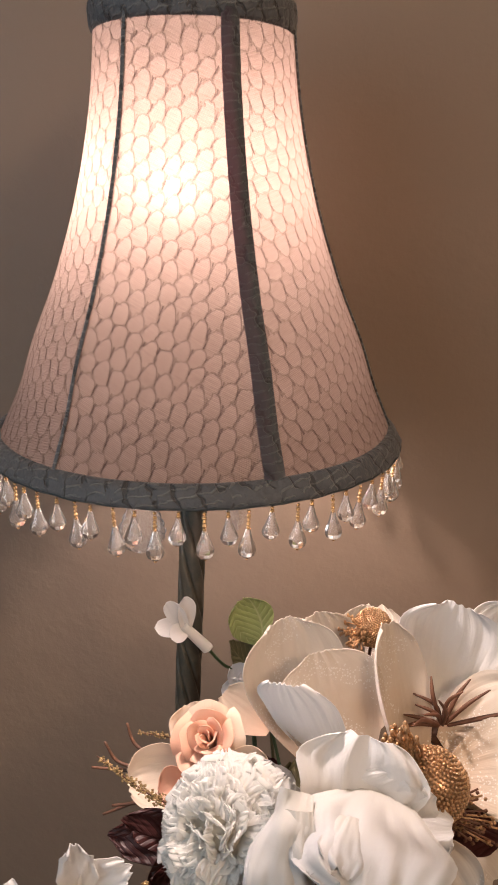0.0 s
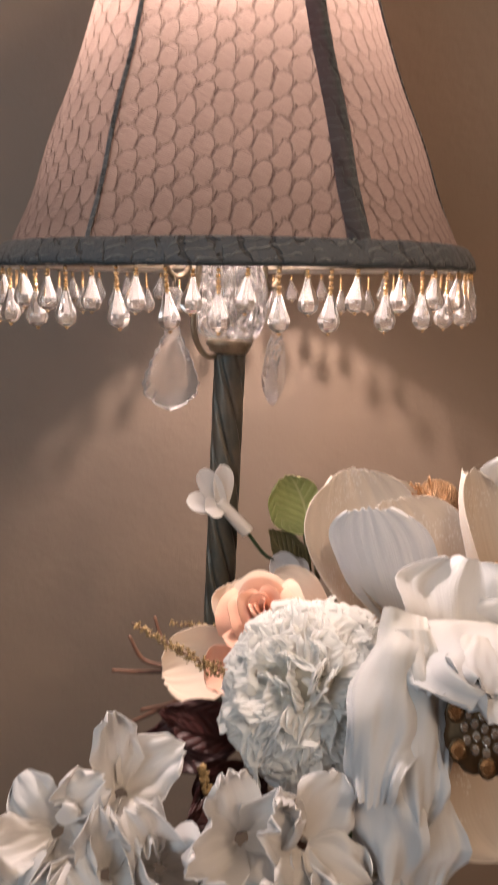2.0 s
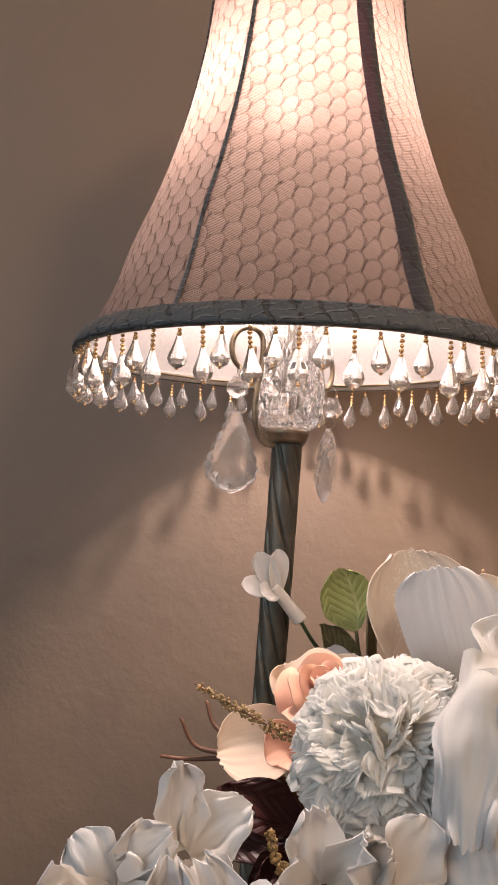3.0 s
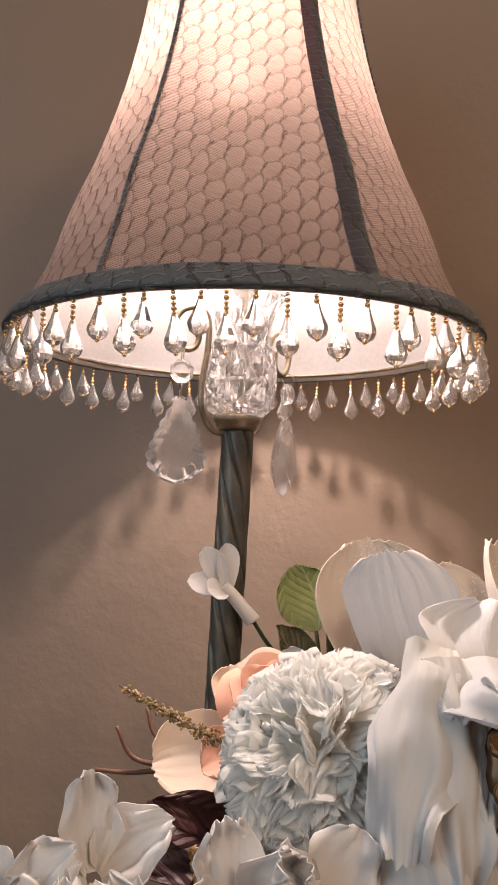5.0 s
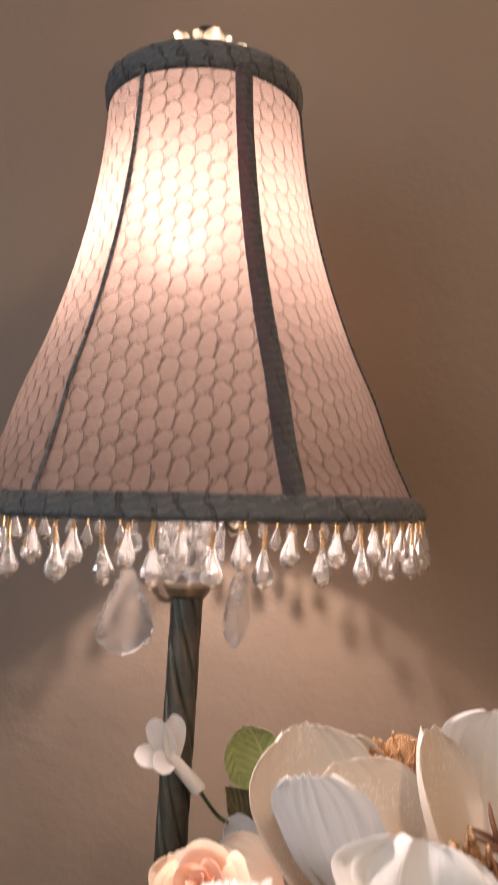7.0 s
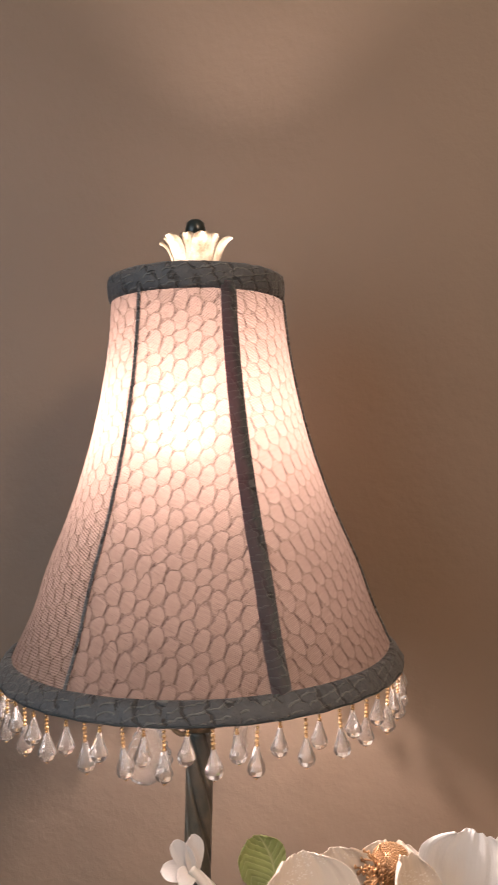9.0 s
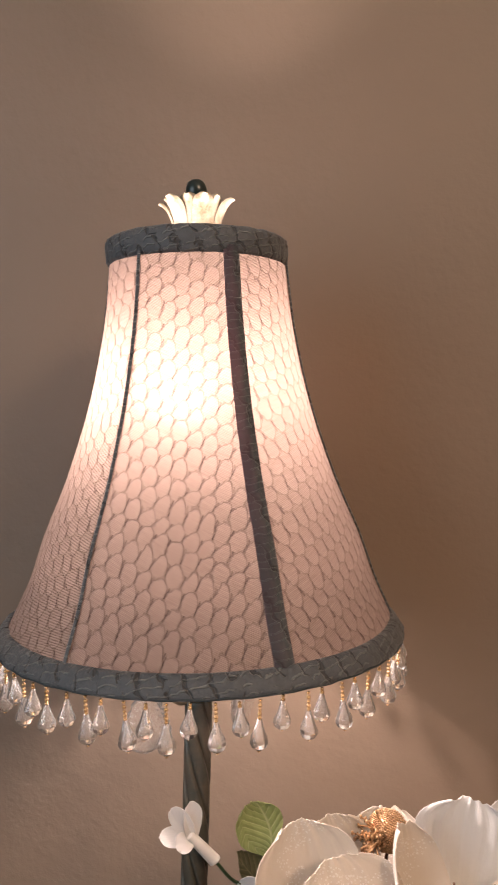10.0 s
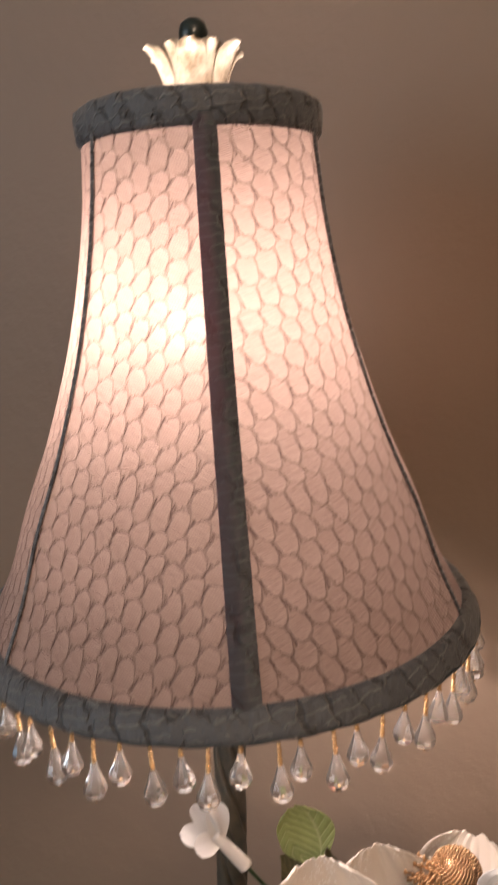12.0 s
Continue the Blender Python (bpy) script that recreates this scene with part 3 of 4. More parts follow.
cord = [Vector((0.1246 * math.sin(a), -0.1246 * math.cos(a), UP + 0.0012 + 0.0003 * math.sin(a * 37))) for a in np.linspace(0, 2 * math.pi, 181)]
part("cord", tube(cord, 0.0008, 6), M_CORD, shade, "dark cord under the trim")

hem = [[Vector((r * math.sin(a), -r * math.cos(a), UP + z)) for a in np.linspace(0, 2 * math.pi, 121)] for r, z in ((0.1210, 0.0006), (0.1202, 0.0004), (0.1190, 0.0020), (0.1172, 0.0052))]
part("hem_tape", sheet(hem, [[(k / 120, i / 3) for k in range(121)] for i in range(4)], 0.0004), M_CEIL, shade, "white tape inside the lower rim")


# bead fringe: long and short crystal drops in turn
def drop_mesh(top, length, wide):
    prof = [(0.0005, top), (0.0012, top - 0.0006), (wide * 0.20, top - length * 0.20), (wide * 0.33, top - length * 0.42), (wide * 0.47, top - length * 0.62), (wide * 0.5, top - length * 0.74), (wide * 0.40, top - length * 0.89), (wide * 0.18, top - length * 0.985), (0.0003, top - length)]
    return mesh_of("crystal_drop", lathe(prof, 10), False)


def seed_mesh():
    bm = bmesh.new()
    ball(bm, (0, 0, 0), 0.00125, 8, 6, (1, 1, 0.85))
    return mesh_of("seed_bead", bm)


LONG, SHORT = drop_mesh(-0.0090, 0.0156, 0.0094), drop_mesh(-0.0028, 0.0146, 0.0090)
SEED = seed_mesh()
LONG_SEED = [(-0.0005, 0.8), (-0.0028, 1), (-0.0050, 0.85), (-0.0070, 1), (-0.0090, 0.9), (-0.0250, 0.75)]
SHORT_SEED = [(-0.0004, 0.8), (-0.0022, 1), (-0.0175, 0.75)]
rng = random.Random(7)
DROPS = 68
for k in range(DROPS):
    a = 2 * math.pi * (k + rng.uniform(-0.16, 0.16)) / DROPS
    long = k % 2 == 0
    m = Matrix.Translation((0.1232 * math.sin(a), -0.1232 * math.cos(a), UP - 0.0006 + rng.uniform(-0.0008, 0.0004))) @ pose(0, 0, 0, rng.uniform(-4, 4), rng.uniform(-4, 4), rng.uniform(0, 90))
    d = part("crystal_drop", LONG if long else SHORT, M_CRYSTAL, lamp_root, m=m)
    for z, size in LONG_SEED if long else SHORT_SEED:
        part("seed_bead", SEED, M_GOLDBEAD, d, m=Matrix.Translation((0, 0, z)) @ Matrix.Scale(size, 4))

# finial: ivory leaf cup with a dark knob
FIN = Matrix.Translation((0.0, 0.0, UP))
finial = part("finial", lathe([(0.0003, 0.236), (0.010, 0.2365), (0.0112, 0.239), (0.0095, 0.242), (0.0105, 0.249), (0.0122, 0.256), (0.0110, 0.2565), (0.006, 0.257), (0.0045, 0.262), (0.0003, 0.263)], 24), M_IVORY, lamp_root, "ivory leaf-cup finial", m=FIN)
for ring, (count, turn, reach, top) in enumerate(((6, 10, 0.0208, 0.2662), (6, 40, 0.0178, 0.2668))):
    for k in range(count):
        grid, uvs = [], []
        for i in range(9):
            t = i / 8
            r = 0.0100 + (reach - 0.0100) * t ** 2.1
            z = 0.2385 + (top - 0.2385) * (1 - (1 - t) ** 1.25)
            z -= 0.0035 * max(0.0, t - 0.8) ** 1.0 * 2
            half = 0.0068 * (0.62 + 0.45 * t) * (1.0 if t < 0.55 else math.sqrt(max(0.012, 1 - ((t - 0.55) / 0.46) ** 2)))
            line, uv = [], []
            for j in range(7):
                s = j / 3 - 1
                a = radians(turn + 360 * k / count)
                rad = r + 0.0022 * (1 - s * s) + 0.0012 * (1 - ring)
                side = s * half
                line.append(Vector((rad * math.sin(a) + side * math.cos(a), -rad * math.cos(a) + side * math.sin(a), z + 0.0008 * abs(s))))
                uv.append((s, t))
            grid.append(line)
            uvs.append(uv)
        part("leaf", sheet(grid, uvs, 0.0012), M_IVORY, finial)
part("knob", lathe([(0.0040, 0.262), (0.0038, 0.2655), (0.0050, 0.2668), (0.0064, 0.2695), (0.0066, 0.2725), (0.0056, 0.2762), (0.0030, 0.2782), (0.0003, 0.2786)], 20), M_KNOB, finial, "glossy blackish knob", m=None)

# stem: a twisted, fluted rod that leans a little
LEAN = 2.2
STEM_TOP = Vector((-0.0025, 0.0, UP - 0.0445))
stem = bmesh.new()
rings = []
for i in range(240):
    t = i / 239
    z = STEM_TOP.z * (1 - t) + 0.03 * t
    drop = STEM_TOP.z - z
    cx = STEM_TOP.x - math.tan(radians(LEAN)) * drop
    ring = []
    for k in range(72):
        a = 2 * math.pi * k / 72
        r = 0.0087 - 0.0042 * (1 - abs(math.sin(2.5 * (a - drop * 42)))) ** 6 + 0.006 * max(0.0, t - 0.85) / 0.15
        ring.append(stem.verts.new((cx + r * math.cos(a), r * math.sin(a), z)))
    rings.append(ring)
for a, b in zip(rings, rings[1:]):
    for k in range(72):
        stem.faces.new((a[k], b[k], b[(k + 1) % 72], a[(k + 1) % 72]))
stem.faces.new(rings[0])
stem.faces.new(rings[-1][::-1])
part("stem", stem, M_STEM, lamp_root, "twisted verdigris bronze stem")
bx = STEM_TOP.x - math.tan(radians(LEAN)) * (STEM_TOP.z - 0.03)
part("base", lathe([(0.055, 0.0), (0.056, 0.006), (0.050, 0.012), (0.030, 0.018), (0.018, 0.028), (0.013, 0.036)], 40), M_STEM, lamp_root, m=Matrix.Translation((bx, 0, 0)))

# brass plate, cut glass cup, scrolled arms and pendants
CUP = Matrix.Translation((-0.0015, 0.0, UP)) @ pose(0, 0, 0, 0, LEAN, 0)
part("cup_plate", lathe([(0.0085, -0.0445), (0.0100, -0.0440), (0.0112, -0.0425), (0.0112, -0.0410), (0.0124, -0.0402), (0.0126, -0.0382), (0.0116, -0.0366), (0.0003, -0.0362)], 40), M_BRASS, lamp_root, "aged brass plate", m=CUP)


def cut_cup(rings, n=16):
    """Triangular facets between rings that are turned by half a step from one to the next."""
    bm = bmesh.new()
    made = []
    for k, (r, z, ridge) in enumerate(rings):
        ring = []
        for j in range(n):
            a = 2 * math.pi * (j + 0.5 * (k % 2)) / n
            rr = r + (ridge if j % 2 else -ridge)
            ring.append(bm.verts.new((rr * math.cos(a), rr * math.sin(a), z + (abs(ridge) if j % 2 else 0.0))))
        made.append(ring)
    for k, (a, b) in enumerate(zip(made, made[1:])):
        s = k % 2
        for j in range(n):
            i = (j + 1) % n
            if s:
                bm.faces.new((a[j], b[i], b[j]))
                bm.faces.new((a[j], a[i], b[i]))
            else:
                bm.faces.new((a[j], a[i], b[j]))
                bm.faces.new((a[i], b[i], b[j]))
    bm.faces.new(made[0][::-1])
    bm.faces.new(made[-1])
    bmesh.ops.recalc_face_normals(bm, faces=bm.faces[:])
    return bm


cup_rings = [(0.0148, -0.0358, 0), (0.0172, -0.0335, 0), (0.0183, -0.0275, 0.0012), (0.0190, -0.0215, 0.0012), (0.0190, -0.0155, 0.0012), (0.0184, -0.0095, 0.0012), (0.0172, -0.0035, 0.0012), (0.0158, 0.0025, 0), (0.0150, 0.0085, 0.0003), (0.0156, 0.0145, 0.0005), (0.0178, 0.0205, 0.0006), (0.0212, 0.0265, 0.0007), (0.0220, 0.0285, 0.0007), (0.0205, 0.0288, 0.0005)]
cup_rings += [(0.0165, 0.0205, 0), (0.0132, 0.0110, 0), (0.0128, -0.0020, 0), (0.0135, -0.0180, 0), (0.0115, -0.0280, 0)]
part("glass_cup", cut_cup(cup_rings), M_CUP, lamp_root, "cut glass cup with diamond facets", m=CUP, smooth=False)
part("candle_socket", lathe([(0.0026, -0.0275), (0.0028, 0.028), (0.0085, 0.034), (0.0085, 0.060), (0.0125, 0.064), (0.0125, 0.078), (0.0003, 0.079)], 24), M_IVORY, lamp_root, "ivory candle tube", m=CUP)


def scroll_arm(azimuth, lift, out):
    """A rod that hugs the cup and ends in an open scroll."""
    flat = [(0.0070, -0.0462), (0.0125, -0.0462), (0.0178, -0.0415), (0.0212, -0.0330), (0.0220, -0.0240), (0.0208, -0.0120), (0.0196, -0.0020), (0.0198, 0.0060 + lift), (0.0225, 0.0118 + lift), (0.0290, 0.0135 + lift), (0.0355, 0.0105 + lift), (0.0388, 0.0040 + lift), (0.0378, -0.0040 + lift), (0.0335, -0.0090 + lift), (0.0285, -0.0085 + lift), (0.0255, -0.0045 + lift), (0.0250, 0.0035 + lift)]
    a = radians(azimuth)
    pts = [((r + (out if z > 0 or r > 0.022 else 0.0)) * math.sin(a), -(r + (out if z > 0 or r > 0.022 else 0.0)) * math.cos(a), z) for r, z in flat]
    return part("scroll_arm", tube(smooth_line(pts, 6), 0.0016, 10), M_BRASS, lamp_root, "scrolled aged brass arm", m=CUP)


def ring_mesh(r, wire_r, n=24):
    bm = bmesh.new()
    tube([(r * math.cos(2 * math.pi * k / n), 0, r * math.sin(2 * math.pi * k / n)) for k in range(n + 1)], wire_r, 5, bm)
    return bm


def slab(outline, thick, dome):
    """A faceted crystal plate: outline in x, z with bevelled faces to front and back."""
    bm = bmesh.new()
    n = len(outline)
    cx, cz = sum(p[0] for p in outline) / n, sum(p[1] for p in outline) / n
    levels = [(0.62, -thick / 2 - dome), (0.9, -thick / 2), (1.0, -thick * 0.15), (1.0, thick * 0.15), (0.9, thick / 2), (0.62, thick / 2 + dome)]
    rings = [[bm.verts.new((cx + (x - cx) * s, y, cz + (z - cz) * s)) for x, z in outline] for s, y in levels]
    for a, b in zip(rings, rings[1:]):
        for k in range(n):
            bm.faces.new((a[k], a[(k + 1) % n], b[(k + 1) % n], b[k]))
    bm.faces.new(rings[0][::-1])
    bm.faces.new(rings[-1])
    bmesh.ops.recalc_face_normals(bm, faces=bm.faces[:])
    return bm


def baroque_outline():
    knots = ((0.0, 0.0018), (0.12, 0.0034), (0.30, 0.0072), (0.50, 0.0108), (0.66, 0.0132), (0.78, 0.0128), (0.90, 0.0082), (1.0, 0.0))
    half = []
    for k in range(49):
        t = k / 48
        x = float(np.interp(t, [p[0] for p in knots], [p[1] for p in knots]))
        bulge = 0.0011 * abs(math.sin(t * 8 * math.pi)) * min(1.0, 4 * (1 - t) + 0.2)
        half.append((0.0 if k in (0, 48) else x + bulge, -0.041 * t - (0.0006 * abs(math.sin(t * 8 * math.pi)) if t > 0.75 else 0.0)))
    return half + [(-x, z) for x, z in half[-2:0:-1]]


def pendant(azimuth, radius, z, facing):
    a = radians(azimuth)
    m = CUP @ Matrix.Translation((radius * math.sin(a), -radius * math.cos(a), z)) @ pose(0, 0, 0, 0, 0, facing)
    octagon = [(0.0066 * math.cos(radians(22.5 + 45 * k)), -0.0105 + 0.0066 * math.sin(radians(22.5 + 45 * k))) for k in range(8)]
    body = part("pendant", slab(octagon, 0.0030, 0.0016), M_CUT, lamp_root, "octagon crystal with a large scalloped drop", smooth=False, m=m)
    part("ring", ring_mesh(0.0034, 0.0003), M_BRASS, body, m=Matrix.Translation((0, 0, -0.0018)) @ pose(0, 0, 0, 0, 0, 90))
    part("ring", ring_mesh(0.0036, 0.0003), M_BRASS, body, m=Matrix.Translation((0, 0, -0.0200)) @ pose(0, 0, 0, 0, 0, 90))
    part("scalloped_drop", slab(baroque_outline(), 0.0042, 0.0022), M_CUT, body, smooth=False, m=Matrix.Translation((0, 0, -0.0232)) @ pose(0, 0, 0, 0, 0, 8) @ Matrix.Scale(1.13, 4))


ARM_L, ARM_R = -72.0, 134.0
scroll_arm(ARM_L, 0.0045, 0.0)
scroll_arm(ARM_R, 0.0010, 0.0055)
pendant(ARM_L, 0.0335, -0.0060, 6.0)
pendant(ARM_R, 0.0450, -0.0080, 54.0)

# ---- silk flowers ----
def petal_mesh(name, base, tip, width, face, cup=0.15, bow=0.0, curl=0.0, ruffle=0.0, widest=0.6, foot=0.25, seed=0, nu=18, nv=29, thick=0.0004, notch=0.0, frill=0.0, pleat=0.004, wave=0.0, crimp=8.5, ragged=0.04, point=0.045, edge=0.0, swell=0.0, teeth=33):
    """A petal from base to tip. face: the way its inner side looks; cup lifts the sides to it, bow its middle, curl its tip (minus: backwards)."""
    base, tip, face = Vector(base), Vector(tip), Vector(face)
    along = tip - base
    length = along.length
    along.normalize()
    n = (face - along * face.dot(along)).normalized()
    x = along.cross(n)
    grid, uvs = [], []
    for i in range(nu):
        u = math.sin(i / (nu - 1) * math.pi / 2)
        s = 0.90 * (u - widest) / (1 - widest) if u > widest else (widest - u) / widest
        w = width / 2 * (math.sqrt(max(0.0, 1 - s ** 2.2)) if u > widest else foot + (1 - foot) * math.cos(s * math.pi / 2))
        w = max(w, width * 0.03)
        line, uv = [], []
        for j in range(nv):
            v = 2 * j / (nv - 1) - 1
            r1 = noise.noise(Vector((v * 2.1 + seed * 3.7, u * 2.2, seed * 1.3)))
            r2 = noise.noise(Vector((v * 5.5 + seed * 1.9, u * 3.0 + 7.0, seed * 2.1)))
            lift = cup * width * (v * v - 0.3) * (0.35 + 0.65 * math.sin(math.pi * min(1.0, u * 0.8 + 0.1)))
            lift += bow * length * 4 * u * (1 - u) + curl * length * max(0.0, u - 0.5) ** 2 * 4
            lift += ruffle * length * (r1 + 0.6 * r2) * (0.25 + u) * (0.35 + abs(v))
            lift += pleat * length * math.sin(v * 24 + 2.0 * r1 + seed) * u ** 2 + wave * length * math.sin(v * crimp + seed * 2.3 + 2 * r1) * u * u
            lift += swell * length * (noise.noise(Vector((v * 1.3 + seed, u * 5.0, seed * 0.9))) * 1.6 + math.sin(u * 9 + seed + 1.2 * v) * v * v)
            reach = length * (u - point * v * v * u ** 5 - notch * u * u * (1 - abs(v)) ** 2 - frill * u * u * (0.5 + 0.5 * math.sin(v * teeth + seed)) + ragged * u * u * noise.noise(Vector((v * 4.5, seed * 2.7, 3.1))))
            line.append(base + along * reach + x * (w * v * (1 + 0.12 * r1 + edge * math.sin(u * 13 + seed * 1.7 + (2.0 if v > 0 else 0.0)))) + n * lift)
            uv.append((v * 0.5 + 0.5 + seed * 0.37, u))
        grid.append(line)
        uvs.append(uv)
    me = mesh_of(name, sheet(grid, uvs, thick))
    return me


def petal(parent, material, *args, name="petal", label="", m=None, **more):
    return part(name, petal_mesh(name, *args, **more), material, parent, label, m=m)


VASE = Vector((0.055, -0.095, TABLE_TOP + 0.190))
bm = lathe([(0.036, -0.190), (0.042, -0.184), (0.052, -0.100), (0.050, 0.0), (0.046, 0.030), (0.048, 0.060), (0.040, 0.090), (0.034, 0.104), (0.038, 0.112), (0.035, 0.112), (0.031, 0.104), (0.037, 0.088), (0.044, 0.060), (0.042, 0.032), (0.044, -0.10), (0.003, -0.180), (0.0003, -0.180)], 48)
tagged(part("vase", bm, M_VASE, m=Matrix.Translation(VASE)), "cream ceramic vase holding the silk flowers", "vase")
srng = random.Random(11)


def stalk(parent, top, material=M_STALK, r=0.0016):
    """The stem from a flower down into the vase."""
    top = Vector(top)
    a = srng.uniform(0, 6.28)
    foot = VASE + Vector((0.018 * math.cos(a), 0.018 * math.sin(a), 0.035))
    neck = VASE + Vector((0.016 * math.cos(a + 0.4), 0.016 * math.sin(a + 0.4), 0.112))
    neck += (Vector((top.x, top.y, 0)) - Vector((VASE.x, VASE.y, 0))) * 0.12
    mid = (top + neck) / 2 + Vector((0, 0, -0.006))
    return part("stalk", tube(smooth_line([top, mid, neck, foot], 6), r, 7), material, parent)


def flower(name, label):
    return thing(name, label, "flower", group="silk flowers in the vase")


# cream magnolias with glitter
PINKED = dict(frill=0.007, ragged=0.022, pleat=0.010)
mag = flower("magnolia", "open cream silk magnolia with glittered petals")
petal(mag, M_CREAM, (0.066, -0.078, 0.970), (0.0495, -0.058, 1.052), 0.066, (0.15, -1, 0.25), cup=0.28, bow=-0.05, ruffle=0.03, seed=1, widest=0.66, **PINKED)
petal(mag, M_CREAM, (0.090, -0.045, 0.972), (0.074, -0.026, 1.037), 0.052, (0.15, -1, 0.3), cup=0.15, bow=-0.06, ruffle=0.04, seed=4, **PINKED)
petal(mag, M_CREAM, (0.086, -0.104, 0.974), (0.0655, -0.079, 1.042), 0.066, (0.2, -1, 0.45), cup=0.10, bow=-0.04, ruffle=0.02, seed=2, widest=0.68, **PINKED)
petal(mag, M_WHITE, (0.072, -0.094, 0.976), (0.0405, -0.119, 1.050), 0.050, (-0.45, -0.8, -0.5), cup=-0.10, bow=0.03, ruffle=0.02, seed=3, widest=0.70, pleat=0.0075, ragged=0.018)
petal(mag, M_CREAM, (0.110, -0.020, 0.970), (0.124, 0.012, 1.020), 0.050, (0.0, -0.8, 0.7), cup=0.15, ruffle=0.03, seed=5, pleat=0.010)
petal(mag, M_CREAM, (0.096, -0.060, 0.966), (0.112, -0.035, 1.005), 0.046, (0.2, -0.5, 0.9), cup=0.1, ruffle=0.03, seed=6)
stalk(mag, (0.085, -0.06, 0.966))

mag2 = flower("magnolia", "cream silk magnolia with upright rippled petals and brown stamens")
petal(mag2, M_CREAM, (0.121, -0.108, 0.966), (0.1085, -0.068, 1.053), 0.044, (0.75, -1, 0.15), cup=0.34, bow=-0.05, ruffle=0.02, seed=7, pleat=0.004, widest=0.62)
petal(mag2, M_WHITE, (0.142, -0.070, 0.985), (0.158, -0.050, 1.054), 0.066, (-0.1, -1, 0.25), cup=0.12, bow=-0.04, ruffle=0.06, seed=8, pleat=0.012, widest=0.72)
petal(mag2, M_WHITE, (0.170, -0.066, 0.985), (0.205, -0.045, 1.046), 0.060, (-0.4, -1, 0.3), cup=0.16, bow=-0.04, ruffle=0.05, seed=9, pleat=0.012, widest=0.7)
petal(mag2, M_CREAM, (0.140, -0.095, 0.985), (0.192, -0.088, 1.014), 0.050, (-0.2, -0.6, 1.0), cup=0.12, ruffle=0.05, seed=10, **PINKED)
petal(mag2, M_CREAM, (0.138, -0.112, 0.980), (0.188, -0.126, 0.992), 0.056, (-0.1, -0.6, 1.0), cup=0.10, ruffle=0.05, seed=11, **PINKED)
petal(mag2, M_CREAM, (0.125, -0.112, 0.960), (0.160, -0.140, 0.930), 0.050, (0.2, -1, 0.2), cup=0.06, ruffle=0.04, seed=12)
bm = bmesh.new()
ball(bm, (0.144, -0.082, 0.984), 0.0110, 14, 10, (1, 1, 0.55))
part("heart", bm, M_TWIG, mag2, "red-brown felted heart")
for k in range(15):
    a = srng.uniform(-1.5, 1.7)
    root = Vector((0.142, -0.086, 0.992))
    end = root + Vector((0.034 * math.sin(a) + 0.008, srng.uniform(-0.016, 0.010), 0.034 * math.cos(a) * srng.uniform(0.6, 1.05)))
    bend = (root + end) / 2 + Vector((srng.uniform(-0.004, 0.004), srng.uniform(-0.004, 0.004), 0.004))
    part("stamen", tube(smooth_line([root, bend, end], 5), lambda t: 0.0005 + 0.0009 * math.sin(math.pi * min(1.0, 0.15 + t * 0.85)), 6), M_TWIG, mag2, "brown felted stamen")
stalk(mag2, (0.142, -0.085, 0.985))


def gold_pod(centre, r, name_label, away, twigs, spread):
    """A beaded ball with a spray of gold twigs."""
    pod = thing("gold_pod", name_label, "decoration", group="gold picks in the vase")
    centre = Vector(centre)
    bm = bmesh.new()
    n = 900
    for k in range(n):
        z = 1 - 2 * (k + 0.5) / n
        a = k * 2.39996
        q = math.sqrt(1 - z * z)
        d = Vector((q * math.cos(a), q * math.sin(a), z))
        c = centre + d * r * (1 + srng.uniform(-0.02, 0.02))
        bmesh.ops.create_icosphere(bm, subdivisions=1, radius=r * 0.056, matrix=Matrix.Translation(c))
    part("bead_cover", bm, M_GOLD, pod, "tiny copper-gold beads")["kind"] = "stuff"
    bm = bmesh.new()
    ball(bm, centre, r * 0.97, 24, 16)
    part("core", bm, M_COPPER, pod)
    for k in range(twigs):
        d = (Vector(away) + Vector((srng.uniform(-1, 1), srng.uniform(-1, 1), srng.uniform(-1, 1))) * spread).normalized()
        root = centre + Vector(away).normalized() * r * 0.5
        end = root + d * r * srng.uniform(0.95, 1.65)
        kink = Vector((srng.uniform(-1, 1), srng.uniform(-1, 1), srng.uniform(-1, 1))) * r * 0.22
        bm = tube(smooth_line([root, (root + end) / 2 + kink, end], 4), r * 0.045, 5)
        ball(bm, end, r * 0.075, 6, 5, (1, 1, 1.7))
        for f in (0.6, 0.8):
            ball(bm, root.lerp(end, f) + Vector((srng.uniform(-1, 1), srng.uniform(-1, 1), srng.uniform(-1, 1))) * r * 0.07, r * 0.06, 6, 5, (1, 1, 1.6))
        part("twig", bm, M_GOLD, pod)
    stalk(pod, centre - Vector((0, 0, r * 0.8)), M_TWIG, 0.0011)
    return pod


gold_pod((0.1135, -0.0220, 1.0225), 0.0125, "round copper-gold beaded pod with gold twigs", (-1.0, -0.7, 0.15), 40, 0.85)
gold_pod((0.1190, -0.1340, 0.9920), 0.0200, "large round copper-gold beaded pod with gold twigs", (-0.75, 0.2, 1.0), 30, 0.6)
spray = thing("gold_spray", "spray of copper-gold berry twigs below the beaded pod", "decoration", group="gold picks in the vase")
